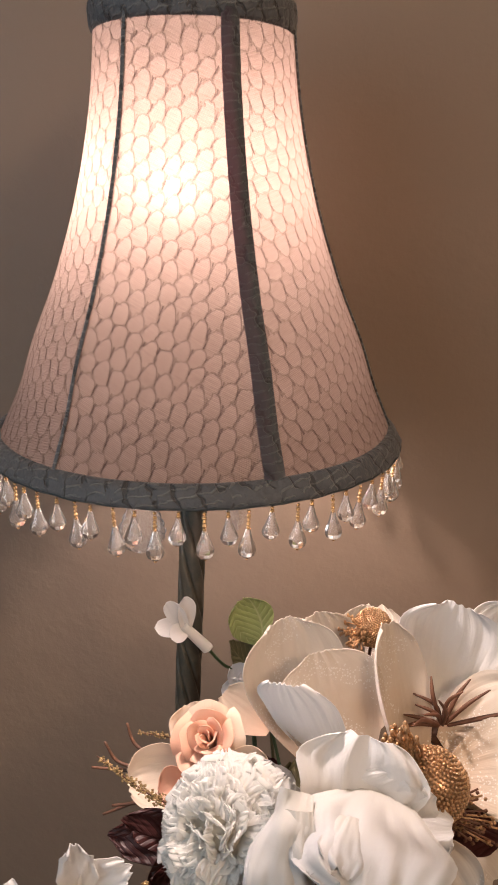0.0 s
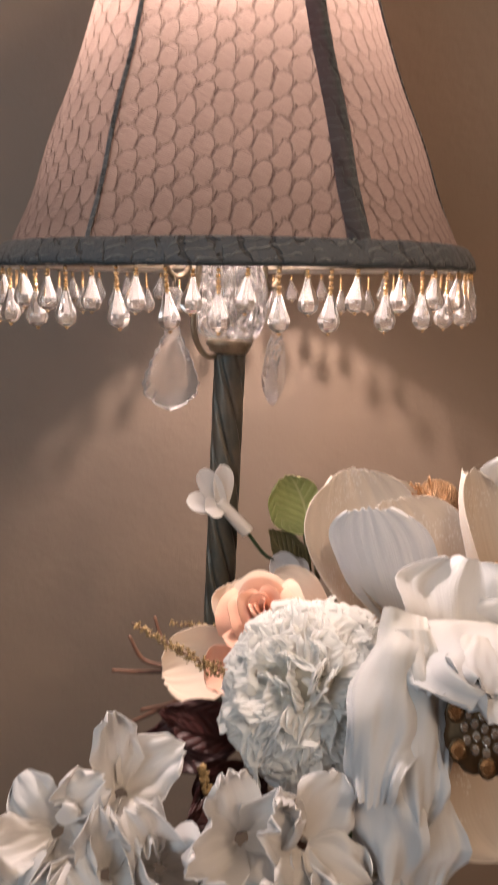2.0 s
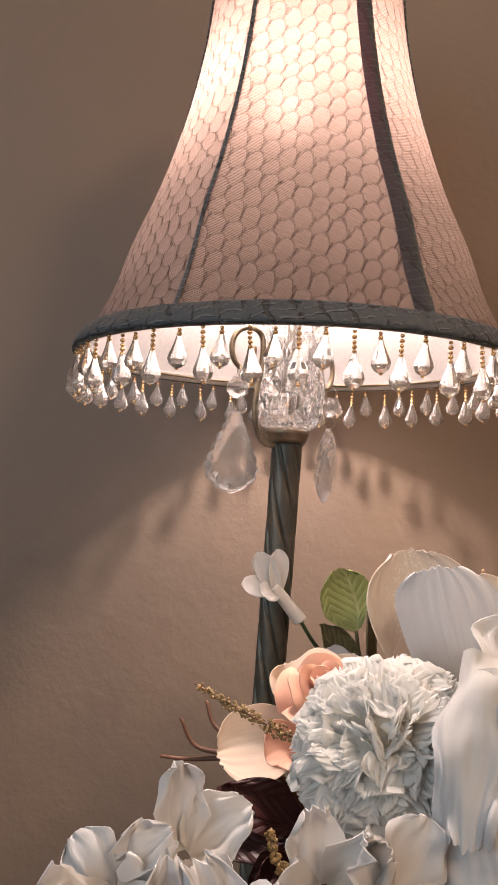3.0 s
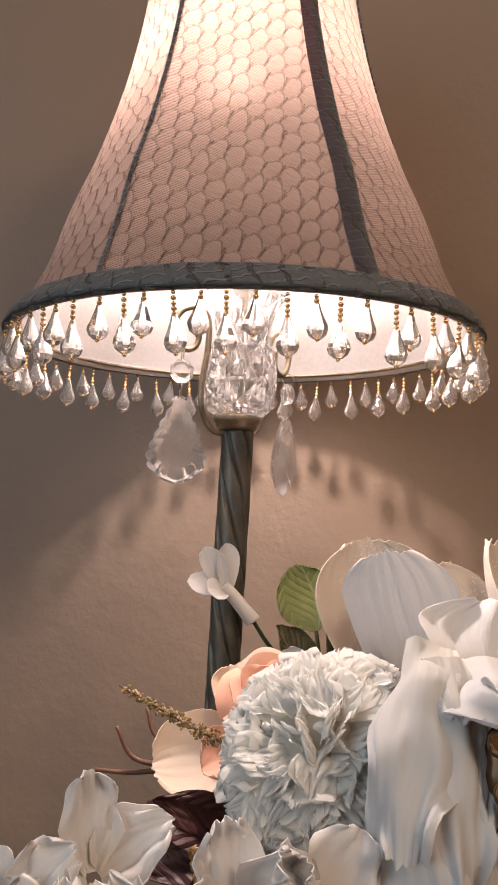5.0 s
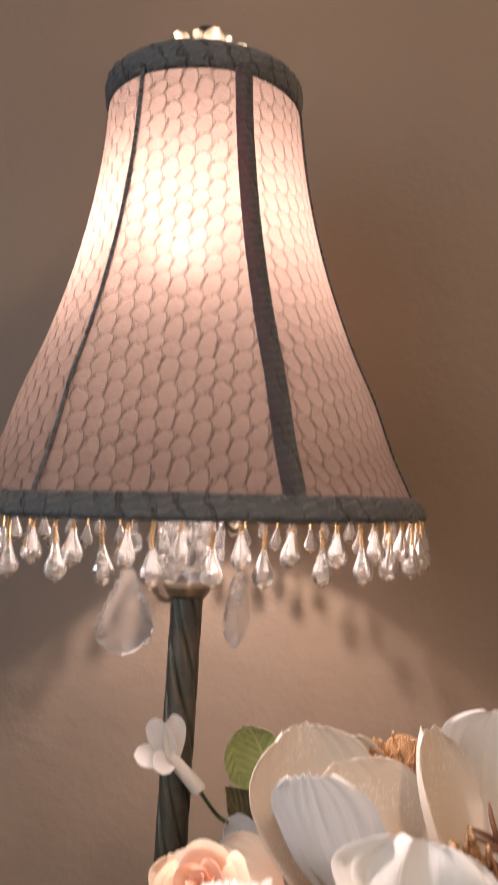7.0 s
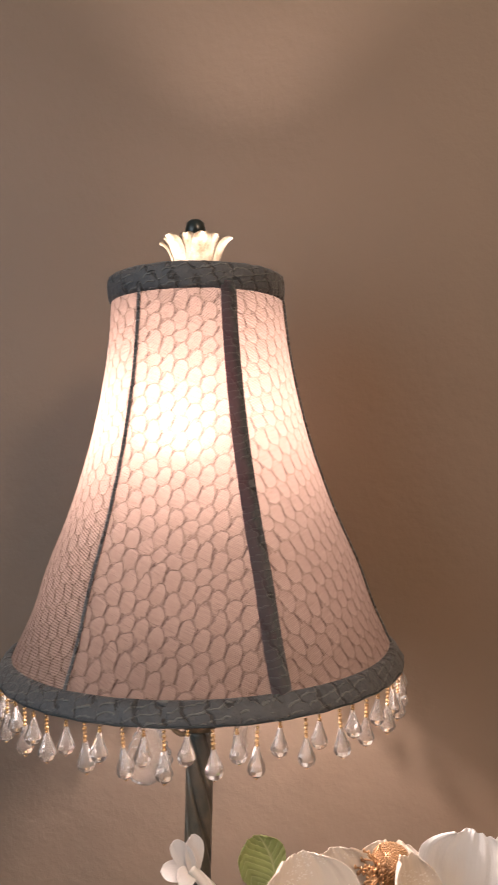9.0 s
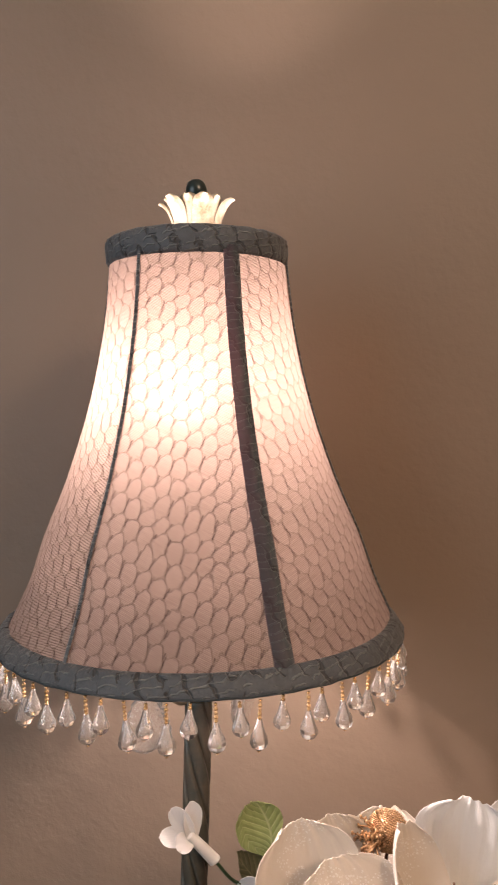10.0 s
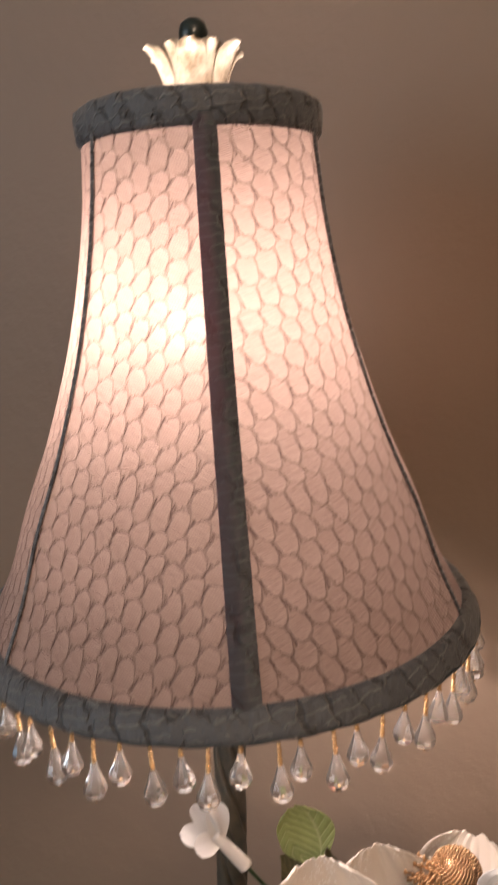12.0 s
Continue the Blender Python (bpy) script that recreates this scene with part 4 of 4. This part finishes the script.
for k in range(22):
    root = Vector((0.120, -0.135, 0.972))
    end = root + Vector((srng.uniform(0.012, 0.034), srng.uniform(-0.020, 0.006), srng.uniform(-0.006, 0.020)))
    bm = tube([root, (root + end) / 2 + Vector((0, 0, 0.002)), end], 0.0006, 5)
    for f in (0.5, 0.62, 0.75, 0.88, 1.0):
        ball(bm, root.lerp(end, f) + Vector((srng.uniform(-1, 1), srng.uniform(-1, 1), srng.uniform(-1, 1))) * 0.0016, 0.0011, 6, 5)
    part("twig", bm, M_GOLD if k % 2 else M_TWIG, spray)
stalk(spray, (0.120, -0.135, 0.972), M_TWIG, 0.0011)

# large white peony with a rhinestone brooch
peo = flower("peony", "large open white silk peony with wavy petals")
PC = (0.070, -0.160, 0.980)
WAVY = dict(ruffle=0.13, wave=0.026, crimp=6.0, edge=0.07, pleat=0.003)
petal(peo, M_WHITE, (0.068, -0.168, 0.988), (0.080, -0.149, 1.036), 0.068, (0.0, -1, 0.6), cup=0.10, curl=-0.10, seed=21, widest=0.66, **WAVY)
petal(peo, M_WHITE, (0.088, -0.158, 0.994), (0.097, -0.160, 1.018), 0.044, (0.15, -0.8, 0.9), cup=-0.12, seed=22, **WAVY)
petal(peo, M_DRAPE, (0.084, -0.158, 1.010), (0.062, -0.216, 1.005), 0.072, (0.05, -0.45, 1), cup=-0.08, bow=0.10, seed=23, widest=0.62, foot=0.45, **WAVY)
petal(peo, M_DRAPE, (0.066, -0.166, 1.012), (0.042, -0.200, 1.007), 0.044, (-0.35, -0.6, 1), cup=-0.10, bow=0.08, seed=24, foot=0.4, **WAVY)
petal(peo, M_DRAPE, (0.066, -0.180, 1.017), (0.056, -0.206, 1.010), 0.028, (0.0, -0.6, 1), cup=-0.10, bow=0.07, seed=25, foot=0.5, pleat=0.0, ruffle=0.16)
DRAPE = dict(pleat=0.0, ruffle=0.07, wave=0.012, crimp=3.5, foot=0.5, swell=0.055, ragged=0.06)
petal(peo, M_DRAPE, (0.0400, -0.168, 1.0240), (0.0185, -0.203, 0.9690), 0.029, (-0.7, -1, 0.15), cup=-0.20, bow=0.09, widest=0.50, edge=0.13, seed=26, **DRAPE)
petal(peo, M_DRAPE, (0.0400, -0.178, 1.0210), (0.0345, -0.207, 0.9615), 0.024, (-0.1, -1, 0.2), cup=-0.22, bow=0.08, widest=0.55, edge=0.13, seed=27, **DRAPE)
petal(peo, M_DRAPE, (0.0300, -0.180, 1.0000), (0.0240, -0.207, 0.9420), 0.030, (-0.6, -1, 0.1), cup=-0.18, bow=0.06, widest=0.60, edge=0.13, seed=28, **DRAPE)
petal(peo, M_DRAPE, (0.0370, -0.184, 0.9900), (0.0400, -0.203, 0.9260), 0.030, (-0.2, -1, 0.1), cup=-0.18, bow=0.05, widest=0.60, edge=0.13, seed=29, **DRAPE)
petal(peo, M_DRAPE, (0.0440, -0.176, 1.0140), (0.0435, -0.200, 0.9760), 0.018, (0.3, -1, 0.2), cup=-0.15, bow=0.08, widest=0.60, edge=0.13, seed=20, **DRAPE)
petal(peo, M_CREAM, (0.080, -0.160, 0.972), (0.095, -0.178, 0.922), 0.070, (0.1, -1, -0.5), cup=0.1, ruffle=0.04, seed=30)
petal(peo, M_CREAM, (0.095, -0.150, 0.980), (0.130, -0.172, 0.945), 0.046, (0.4, -1, -0.3), cup=0.1, ruffle=0.04, seed=31)
petal(peo, M_WHITE, (0.090, -0.150, 0.990), (0.123, -0.160, 0.990), 0.056, (0.4, -0.6, 1), cup=-0.1, ruffle=0.13, wave=0.03, crimp=7.0, edge=0.05, seed=32)
stalk(peo, PC)

brooch = thing("brooch", "round brooch of clear and amber rhinestones in dark bronze", "brooch", look((0.0575, -0.2030, 0.9955), (-0.02, -0.45, 1.05)) @ Matrix.Diagonal((1.05, 1.3, 1, 1)))
part("backplate", lathe([(0.0003, -0.002), (0.0115, -0.002), (0.0122, 0.0), (0.0105, 0.0014), (0.0003, 0.0018)], 28, wave=lambda a, r, z: r * (1 + 0.10 * abs(math.sin(4 * a)))), M_BEZEL, brooch, m=pose(0, 0, 0, 180))


def stone(x, y, r, material):
    prof = [(0.0003, 0.0), (r * 0.95, 0.0), (r, r * 0.25), (r * 0.6, r * 0.75), (0.0003, r * 0.78)]
    ob = part("stone", lathe(prof, 8), material, brooch, smooth=False, m=Matrix.Translation((x, y, -0.0012)) @ pose(0, 0, 0, 180))
    part("setting", lathe([(r * 0.95, 0.0), (r * 1.14, 0.0), (r * 1.14, r * 0.34), (r * 0.98, r * 0.34)], 12), M_BEZEL, ob)


for ring, count in ((0.0, 1), (0.0034, 6), (0.0064, 11)):
    for k in range(count):
        a = 2 * math.pi * k / count + ring * 90
        stone(ring * math.cos(a), ring * math.sin(a), 0.00155, M_STONE)
for k in range(6):
    a = 2 * math.pi * k / 6 + 0.4
    stone(0.0102 * math.cos(a), 0.0102 * math.sin(a), 0.0027, M_AMBER)

# frilled white carnation
car = flower("carnation", "full frilled white silk carnation")
CC = Vector((0.010, -0.1495, 0.983))
CA = Vector((-0.50, -0.62, 0.65)).normalized()
frills = [petal_mesh("frill_petal", (0, 0, 0), (0, 0, 1), 1.0, (0, -1, 0), cup=0.02, curl=(-0.16, -0.08, 0.0)[k % 3], ruffle=0.04, widest=0.86, foot=0.22, seed=40 + k, nu=9, nv=45, thick=0.008, frill=0.24, teeth=21, wave=0.034, crimp=(5.0, 6.5, 4.0)[k % 3], ragged=0.08, pleat=0.0, point=0.12) for k in range(6)]
for me in frills:
    me.materials.append(M_FRILL)
crng = random.Random(5)
turn = CA.to_track_quat("Z", "Y").to_matrix().to_4x4()
for k in range(200):
    t = (k + 0.5) / 200
    z = 1 - 1.55 * t
    a = k * 2.39996 + crng.uniform(-0.3, 0.3)
    q = math.sqrt(max(0.0, 1 - z * z))
    d = Vector((q * math.cos(a), q * math.sin(a), z))
    out = Vector((z * math.cos(a), z * math.sin(a), -q))
    side = d.cross(out)
    low = max(0.0, 0.35 - z)
    lean = (d + out * (crng.uniform(0.30, 1.00) * min(1.0, q * 1.25) + 0.5 * low) + side * crng.uniform(-0.3, 0.3)).normalized()
    size = crng.uniform(0.0185, 0.0235) * (1 + 0.35 * low)
    tip = Vector((d.x, d.y, 0.70 * d.z)) * (0.0385 + 0.003 * low) * crng.uniform(0.92, 1.06) + out * 0.005 * min(1.0, q * 1.25)
    rot = lean.to_track_quat("Z", "Y").to_matrix()
    # turn about the length so that the inner side looks outwards
    want = rot.inverted() @ d
    spin = math.atan2(want.x, -want.y) + crng.uniform(-0.35, 0.35) / max(q, 0.12)
    m = Matrix.Translation(CC) @ turn @ Matrix.Translation(tip - lean * size) @ rot.to_4x4() @ Matrix.Rotation(spin, 4, "Z") @ Matrix.Scale(size, 4)
    part("petal", frills[k % 6], M_FRILL, car, m=m)
# white filler ball, added to keep the gaps between the petals light
bm = bmesh.new()
ball(bm, CC, 0.0195, 20, 14)
part("heart", bm, M_FRILL, car)
for k in range(9):
    a = 2 * math.pi * k / 9
    d = turn @ Vector((math.cos(a), math.sin(a), -0.55)).normalized()
    b = turn @ Vector((math.cos(a), math.sin(a), -0.9)) * 0.012
    petal(car, M_WHITE, CC + b, CC + d * 0.045, 0.030, CA, cup=0.12, ruffle=0.06, seed=60 + k, nu=9, nv=9)
stalk(car, CC - CA * 0.02)

# peach rose
rose = flower("rose", "half-open peach silk rose with pale blush outer petals")
RC = Vector((0.004, -0.077, 0.983))
RA = Vector((-0.22, -0.62, 0.76)).normalized()
rt = Matrix.Translation(RC) @ RA.to_track_quat("Z", "Y").to_matrix().to_4x4()


def rose_petal(a0, span, r0, r1, h0, h1, lip, material, seed):
    """A petal wrapped round the rose's axis, its rim rolled outwards."""
    grid, uvs = [], []
    for i in range(13):
        u = math.sin(i / 12 * math.pi / 2)
        line, uv = [], []
        for j in range(17):
            v = j / 8 - 1
            w = noise.noise(Vector((v * 1.7 + seed, u * 1.5, seed * 0.7)))
            full = 0.55 + 0.45 * math.sin(math.pi * min(1.0, u * 0.75 + 0.1))
            a = radians(a0 + span * v * full)
            top = 1 - 0.22 * v * v * u - 0.10 * abs(v) ** 4 * u
            r = r0 + (r1 - r0) * u ** 1.4 + lip * max(0.0, u - 0.72) ** 1.3 * 3 + 0.0012 * w * u + 0.0008 * v * u
            line.append(rt @ Vector((r * math.cos(a), r * math.sin(a), h0 + (h1 - h0) * u * top - lip * max(0.0, u - 0.85) * 1.5 + 0.001 * w * u)))
            uv.append((v * 0.5 + 0.5, u))
        grid.append(line)
        uvs.append(uv)
    part("petal", sheet(grid, uvs, 0.0005), material, rose)


for k in range(2):
    rose_petal(40 + 180 * k, 105, 0.0008, 0.0022, -0.006, 0.0180, 0.0006, M_PEACH, 70 + k)
for k in range(3):
    rose_petal(100 + 120 * k, 82, 0.0022, 0.0048, -0.008, 0.0182, 0.0020, M_PEACH, 73 + k)
for k in range(3):
    rose_petal(45 + 120 * k, 76, 0.0034, 0.0085, -0.009, 0.0172, 0.0035, M_PEACH, 77 + k)
for k in range(4):
    rose_petal(10 + 90 * k, 58, 0.0045, 0.0130, -0.010, 0.0140, 0.0050, M_PEACH, 82 + k)
for k in range(5):
    rose_petal(30 + 72 * k, 46, 0.0050, 0.0190, -0.011, 0.0085, 0.0060, M_PEACH if k in (2, 3) else M_BLUSH, 87 + k)
petal(rose, M_BLUSH, (-0.002, -0.080, 0.968), (-0.0455, -0.078, 0.958), 0.037, (0.15, -0.8, 0.7), cup=0.22, bow=-0.08, ruffle=0.02, seed=90)
petal(rose, M_BLUSH, (0.000, -0.070, 0.972), (-0.008, -0.056, 0.995), 0.034, (0.1, -0.8, 0.5), cup=0.2, ruffle=0.02, seed=91)
petal(rose, M_BLUSH, (0.042, -0.056, 0.972), (0.0140, -0.037, 0.988), 0.030, (-0.1, -0.7, 0.7), cup=0.12, ruffle=0.03, seed=92)
petal(rose, M_PEACH, (-0.004, -0.090, 0.966), (-0.026, -0.098, 0.962), 0.026, (0.3, -0.5, 0.9), cup=0.35, ruffle=0.02, seed=93)
petal(rose, M_BLUSH, (0.010, -0.088, 0.966), (0.036, -0.098, 0.984), 0.024, (-0.2, -0.7, 0.8), cup=0.3, ruffle=0.02, seed=94)
stalk(rose, RC - RA * 0.010)


# pearly florets low at the front
def floret(parent, centre, axis, size, seed):
    m = Matrix.Translation(centre) @ Vector(axis).to_track_quat("Z", "Y").to_matrix().to_4x4() @ pose(0, 0, 0, 0, 0, 37 * seed)
    for k in range(4):
        a = radians(90 * k + srng.uniform(-12, 12))
        c, s = math.cos(a), math.sin(a)
        lift = srng.uniform(0.35, 0.95) * size
        petal(parent, M_PEARL, m @ Vector((0.002 * c, 0.002 * s, 0)), m @ Vector((size * c, size * s, lift)), size * srng.uniform(0.75, 1.0), m.to_3x3() @ Vector((-c * 0.4, -s * 0.4, 1)), cup=srng.uniform(-0.1, 0.35), curl=srng.uniform(-0.5, 0.3), ruffle=0.28, wave=0.05, edge=0.08, pleat=0.0, seed=seed * 5 + k, nu=14, nv=15, widest=srng.uniform(0.36, 0.52), foot=0.3, point=0.07)


hyd = flower("hydrangea", "pearly white silk hydrangea with dewy florets")
for k, (c, ax, sz) in enumerate((((-0.066, -0.150, 0.946), (0.1, -0.6, 0.8), 0.026), ((-0.090, -0.158, 0.938), (-0.3, -0.7, 0.7), 0.024), ((-0.072, -0.172, 0.928), (-0.1, -1, 0.3), 0.026), ((-0.052, -0.168, 0.925), (0.3, -1, 0.3), 0.024), ((-0.096, -0.165, 0.914), (-0.4, -1, 0.1), 0.025), ((-0.070, -0.182, 0.908), (0, -1, 0), 0.025))):
    floret(hyd, c, ax, sz, 100 + k)
stalk(hyd, (-0.070, -0.150, 0.925))
hyd2 = flower("hydrangea", "pearly white silk hydrangea tucked under the carnation")
for k, (c, ax, sz) in enumerate((((-0.024, -0.190, 0.952), (-0.1, -0.9, 0.6), 0.024), ((-0.004, -0.198, 0.954), (0.2, -0.9, 0.5), 0.025), ((-0.018, -0.200, 0.926), (0, -1, 0.2), 0.025), ((0.010, -0.198, 0.924), (0.2, -1, 0.2), 0.024), ((-0.042, -0.196, 0.918), (-0.2, -1, 0.1), 0.022))):
    floret(hyd2, c, ax, sz, 110 + k)
stalk(hyd2, (-0.010, -0.180, 0.930))

# small trumpet blossom and its bud on a thin stalk
blo = flower("trumpet_blossom", "small waxy white trumpet blossom on a thin stalk")
p0, p1 = Vector((0.0048, -0.0155, 1.0085)), Vector((-0.0105, -0.0165, 1.0262))
part("trumpet", tube(smooth_line([p0 + Vector((0.001, 0, -0.0015)), p0, p0.lerp(p1, 0.35), p0.lerp(p1, 0.7), p1], 5), lambda t: 0.0012 + 0.0030 * min(1.0, t * 6) * (1 - 0.35 * t), 14), M_PEARL, blo)
for k, (tip, face) in enumerate((((-0.0085, -0.016, 1.0465), (0.3, -1, -0.1)), ((-0.0205, -0.018, 1.0445), (0.1, -1, -0.3)), ((-0.0285, -0.020, 1.0285), (0.3, -1, 0.5)), ((-0.0190, -0.026, 1.0240), (0.5, -0.6, 0.6)))):
    petal(blo, M_PEARL, p1 + Vector((0.002, 0, -0.003)), tip, 0.0126, face, cup=0.14, seed=120 + k, nu=9, nv=7, ruffle=0.03, foot=0.5)
part("stalk", tube(smooth_line([p0, (0.0175, -0.012, 0.9915), (0.037, -0.010, 0.9795), (0.050, -0.040, 0.940), VASE + Vector((0.01, 0, 0.112)), VASE + Vector((0.01, 0, 0.04))], 6), 0.0011, 7), M_STALK, blo)
bud = flower("white_bud", "small half-open white silk bud")
for k, tip in enumerate(((0.0145, -0.014, 0.9750), (0.0220, -0.012, 0.9920), (0.0320, -0.010, 0.9890), (0.0280, -0.020, 0.9800))):
    petal(bud, M_WHITE, (0.036, -0.014, 0.972), tip, 0.017, (0.0, -1, 0.3), cup=0.2, ruffle=0.06, seed=130 + k, nu=9, nv=7, foot=0.4)
stalk(bud, (0.036, -0.004, 0.972))

# leaves
spr = thing("leaf_sprig", "sprig with one fresh green and two olive silk leaves", "leaf", group="leaves in the vase")
petal(spr, M_GREEN, (0.0420, 0.000, 1.0000), (0.0295, 0.001, 1.0350), 0.0320, (0.1, -1, 0.1), name="leaf", label="fresh green veined leaf", cup=0.08, bow=-0.06, ruffle=0.03, seed=140, widest=0.45, foot=0.15, frill=0.03, point=0.10)
petal(spr, M_OLIVE, (0.0450, -0.004, 0.975), (0.0215, 0.001, 1.0030), 0.0190, (0.2, -1, 0.4), name="leaf", label="olive brown leaf", cup=0.1, seed=141, widest=0.45, foot=0.15, point=0.2)
petal(spr, M_OLIVE, (0.0475, -0.010, 0.972), (0.0480, -0.004, 1.0150), 0.0170, (0.9, -0.6, 0.2), name="leaf", label="olive brown leaf", cup=0.15, seed=142, widest=0.5, foot=0.15, point=0.2)
part("stalk", tube(smooth_line([(0.0420, 0.000, 1.000), (0.0450, -0.003, 0.978), (0.048, -0.030, 0.935), VASE + Vector((-0.005, 0.004, 0.112)), VASE + Vector((0, 0, 0.04))], 6), 0.0011, 7), M_OLIVE, spr)

bur = thing("burgundy_leaves", "dark burgundy pointed silk leaves below the rose", "leaf", group="leaves in the vase")
for k, (b, t, w) in enumerate((((-0.012, -0.100, 0.930), (-0.058, -0.088, 0.930), 0.026), ((-0.010, -0.105, 0.925), (-0.030, -0.110, 0.900), 0.030), ((-0.008, -0.100, 0.935), (-0.048, -0.098, 0.950), 0.022), ((0.000, -0.110, 0.920), (-0.038, -0.130, 0.915), 0.030), ((0.030, -0.150, 0.930), (0.050, -0.185, 0.950), 0.030), ((0.120, -0.120, 0.950), (0.165, -0.140, 0.962), 0.026))):
    petal(bur, M_BURGUNDY, b, t, w, (0, -1, 0.6), name="leaf", cup=0.1, ruffle=0.05, seed=150 + k, widest=0.4, foot=0.1, point=0.2)
stalk(bur, (-0.008, -0.103, 0.928), M_TWIG)
for k in range(14):
    a = 2 * math.pi * k / 14
    root = Vector((VASE.x + 0.02 * math.cos(a), VASE.y + 0.02 * math.sin(a), 0.89))
    end = Vector((VASE.x + srng.uniform(0.045, 0.075) * math.cos(a), VASE.y + 0.062 * math.sin(a), srng.uniform(0.920, 0.945)))
    petal(bur, M_OLIVE if k % 2 else M_BURGUNDY, root, end, 0.034, (math.cos(a), math.sin(a), 0.6), name="leaf", cup=0.1, ruffle=0.06, seed=160 + k, widest=0.5, foot=0.2)

# bare brown twigs and dried sprigs
twg = thing("twig_cluster", "thin curved red-brown twigs", "twig", group="dried picks in the vase")
for a, b, c in (((-0.034, -0.060, 0.950), (-0.055, -0.052, 0.9465), (-0.070, -0.050, 0.9475)), ((-0.034, -0.060, 0.951), (-0.053, -0.053, 0.953), (-0.0610, -0.050, 0.9660)), ((-0.030, -0.055, 0.955), (-0.043, -0.045, 0.960), (-0.0475, -0.040, 0.9715)), ((-0.025, -0.075, 0.948), (-0.045, -0.072, 0.937), (-0.0620, -0.070, 0.9285)), ((-0.025, -0.078, 0.946), (-0.043, -0.075, 0.940), (-0.0560, -0.072, 0.9365)), ((-0.022, -0.078, 0.944), (-0.036, -0.078, 0.934), (-0.0480, -0.078, 0.9180)), ((-0.020, -0.078, 0.944), (-0.034, -0.080, 0.932), (-0.0440, -0.080, 0.9150))):
    part("twig", tube(smooth_line([a, b, c], 6), lambda t: 0.0014 * (1 - 0.4 * t), 7), M_TWIG, twg)
part("stalk", tube(smooth_line([(-0.030, -0.060, 0.951), (-0.010, -0.080, 0.940), VASE + Vector((-0.012, 0.005, 0.112)), VASE + Vector((-0.008, 0, 0.04))], 6), 0.0016, 7), M_TWIG, twg)


def dried_sprig(a, b, c, n, size):
    sp = thing("dried_sprig", "dried golden flower spike with tiny buds", "dried flower", group="dried picks in the vase")
    line = smooth_line([a, b, c], 10)
    part("stalk", tube(line, lambda t: 0.0007 * (1 - 0.5 * t), 6), M_TWIG, sp)
    bm = bmesh.new()
    for k in range(n):
        f = srng.random() ** 0.8
        p = line[min(len(line) - 1, int(f * (len(line) - 1)))]
        fat = 0.0023 * (1 - 0.75 * f) + 0.0006
        c2 = p + Vector((srng.uniform(-1, 1), srng.uniform(-1, 1), srng.uniform(-1, 1))) * fat
        bmesh.ops.create_icosphere(bm, subdivisions=1, radius=size * srng.uniform(0.5, 1.1), matrix=Matrix.Translation(c2) @ pose(0, 0, 0, srng.uniform(0, 360), srng.uniform(0, 360)) @ Matrix.Diagonal((1, 0.7, 1.5, 1)))
    part("bud_cover", bm, M_DRIED, sp, "tiny golden dried buds", smooth=False)["kind"] = "stuff"
    foot = Vector(a)
    part("lower_stalk", tube(smooth_line([foot, (foot + VASE + Vector((0, 0, 0.112))) / 2, VASE + Vector((-0.01, -0.004, 0.112)), VASE + Vector((-0.006, 0, 0.04))], 6), 0.0009, 6), M_TWIG, sp)


dried_sprig((-0.018, -0.122, 0.978), (-0.035, -0.116, 0.9850), (-0.0600, -0.100, 0.9955), 260, 0.0008)
dried_sprig((-0.014, -0.055, 0.968), (-0.026, -0.052, 0.9700), (-0.0400, -0.050, 0.9715), 70, 0.0008)
dried_sprig((-0.020, -0.150, 0.930), (-0.030, -0.150, 0.9420), (-0.0340, -0.146, 0.9530), 110, 0.0011)
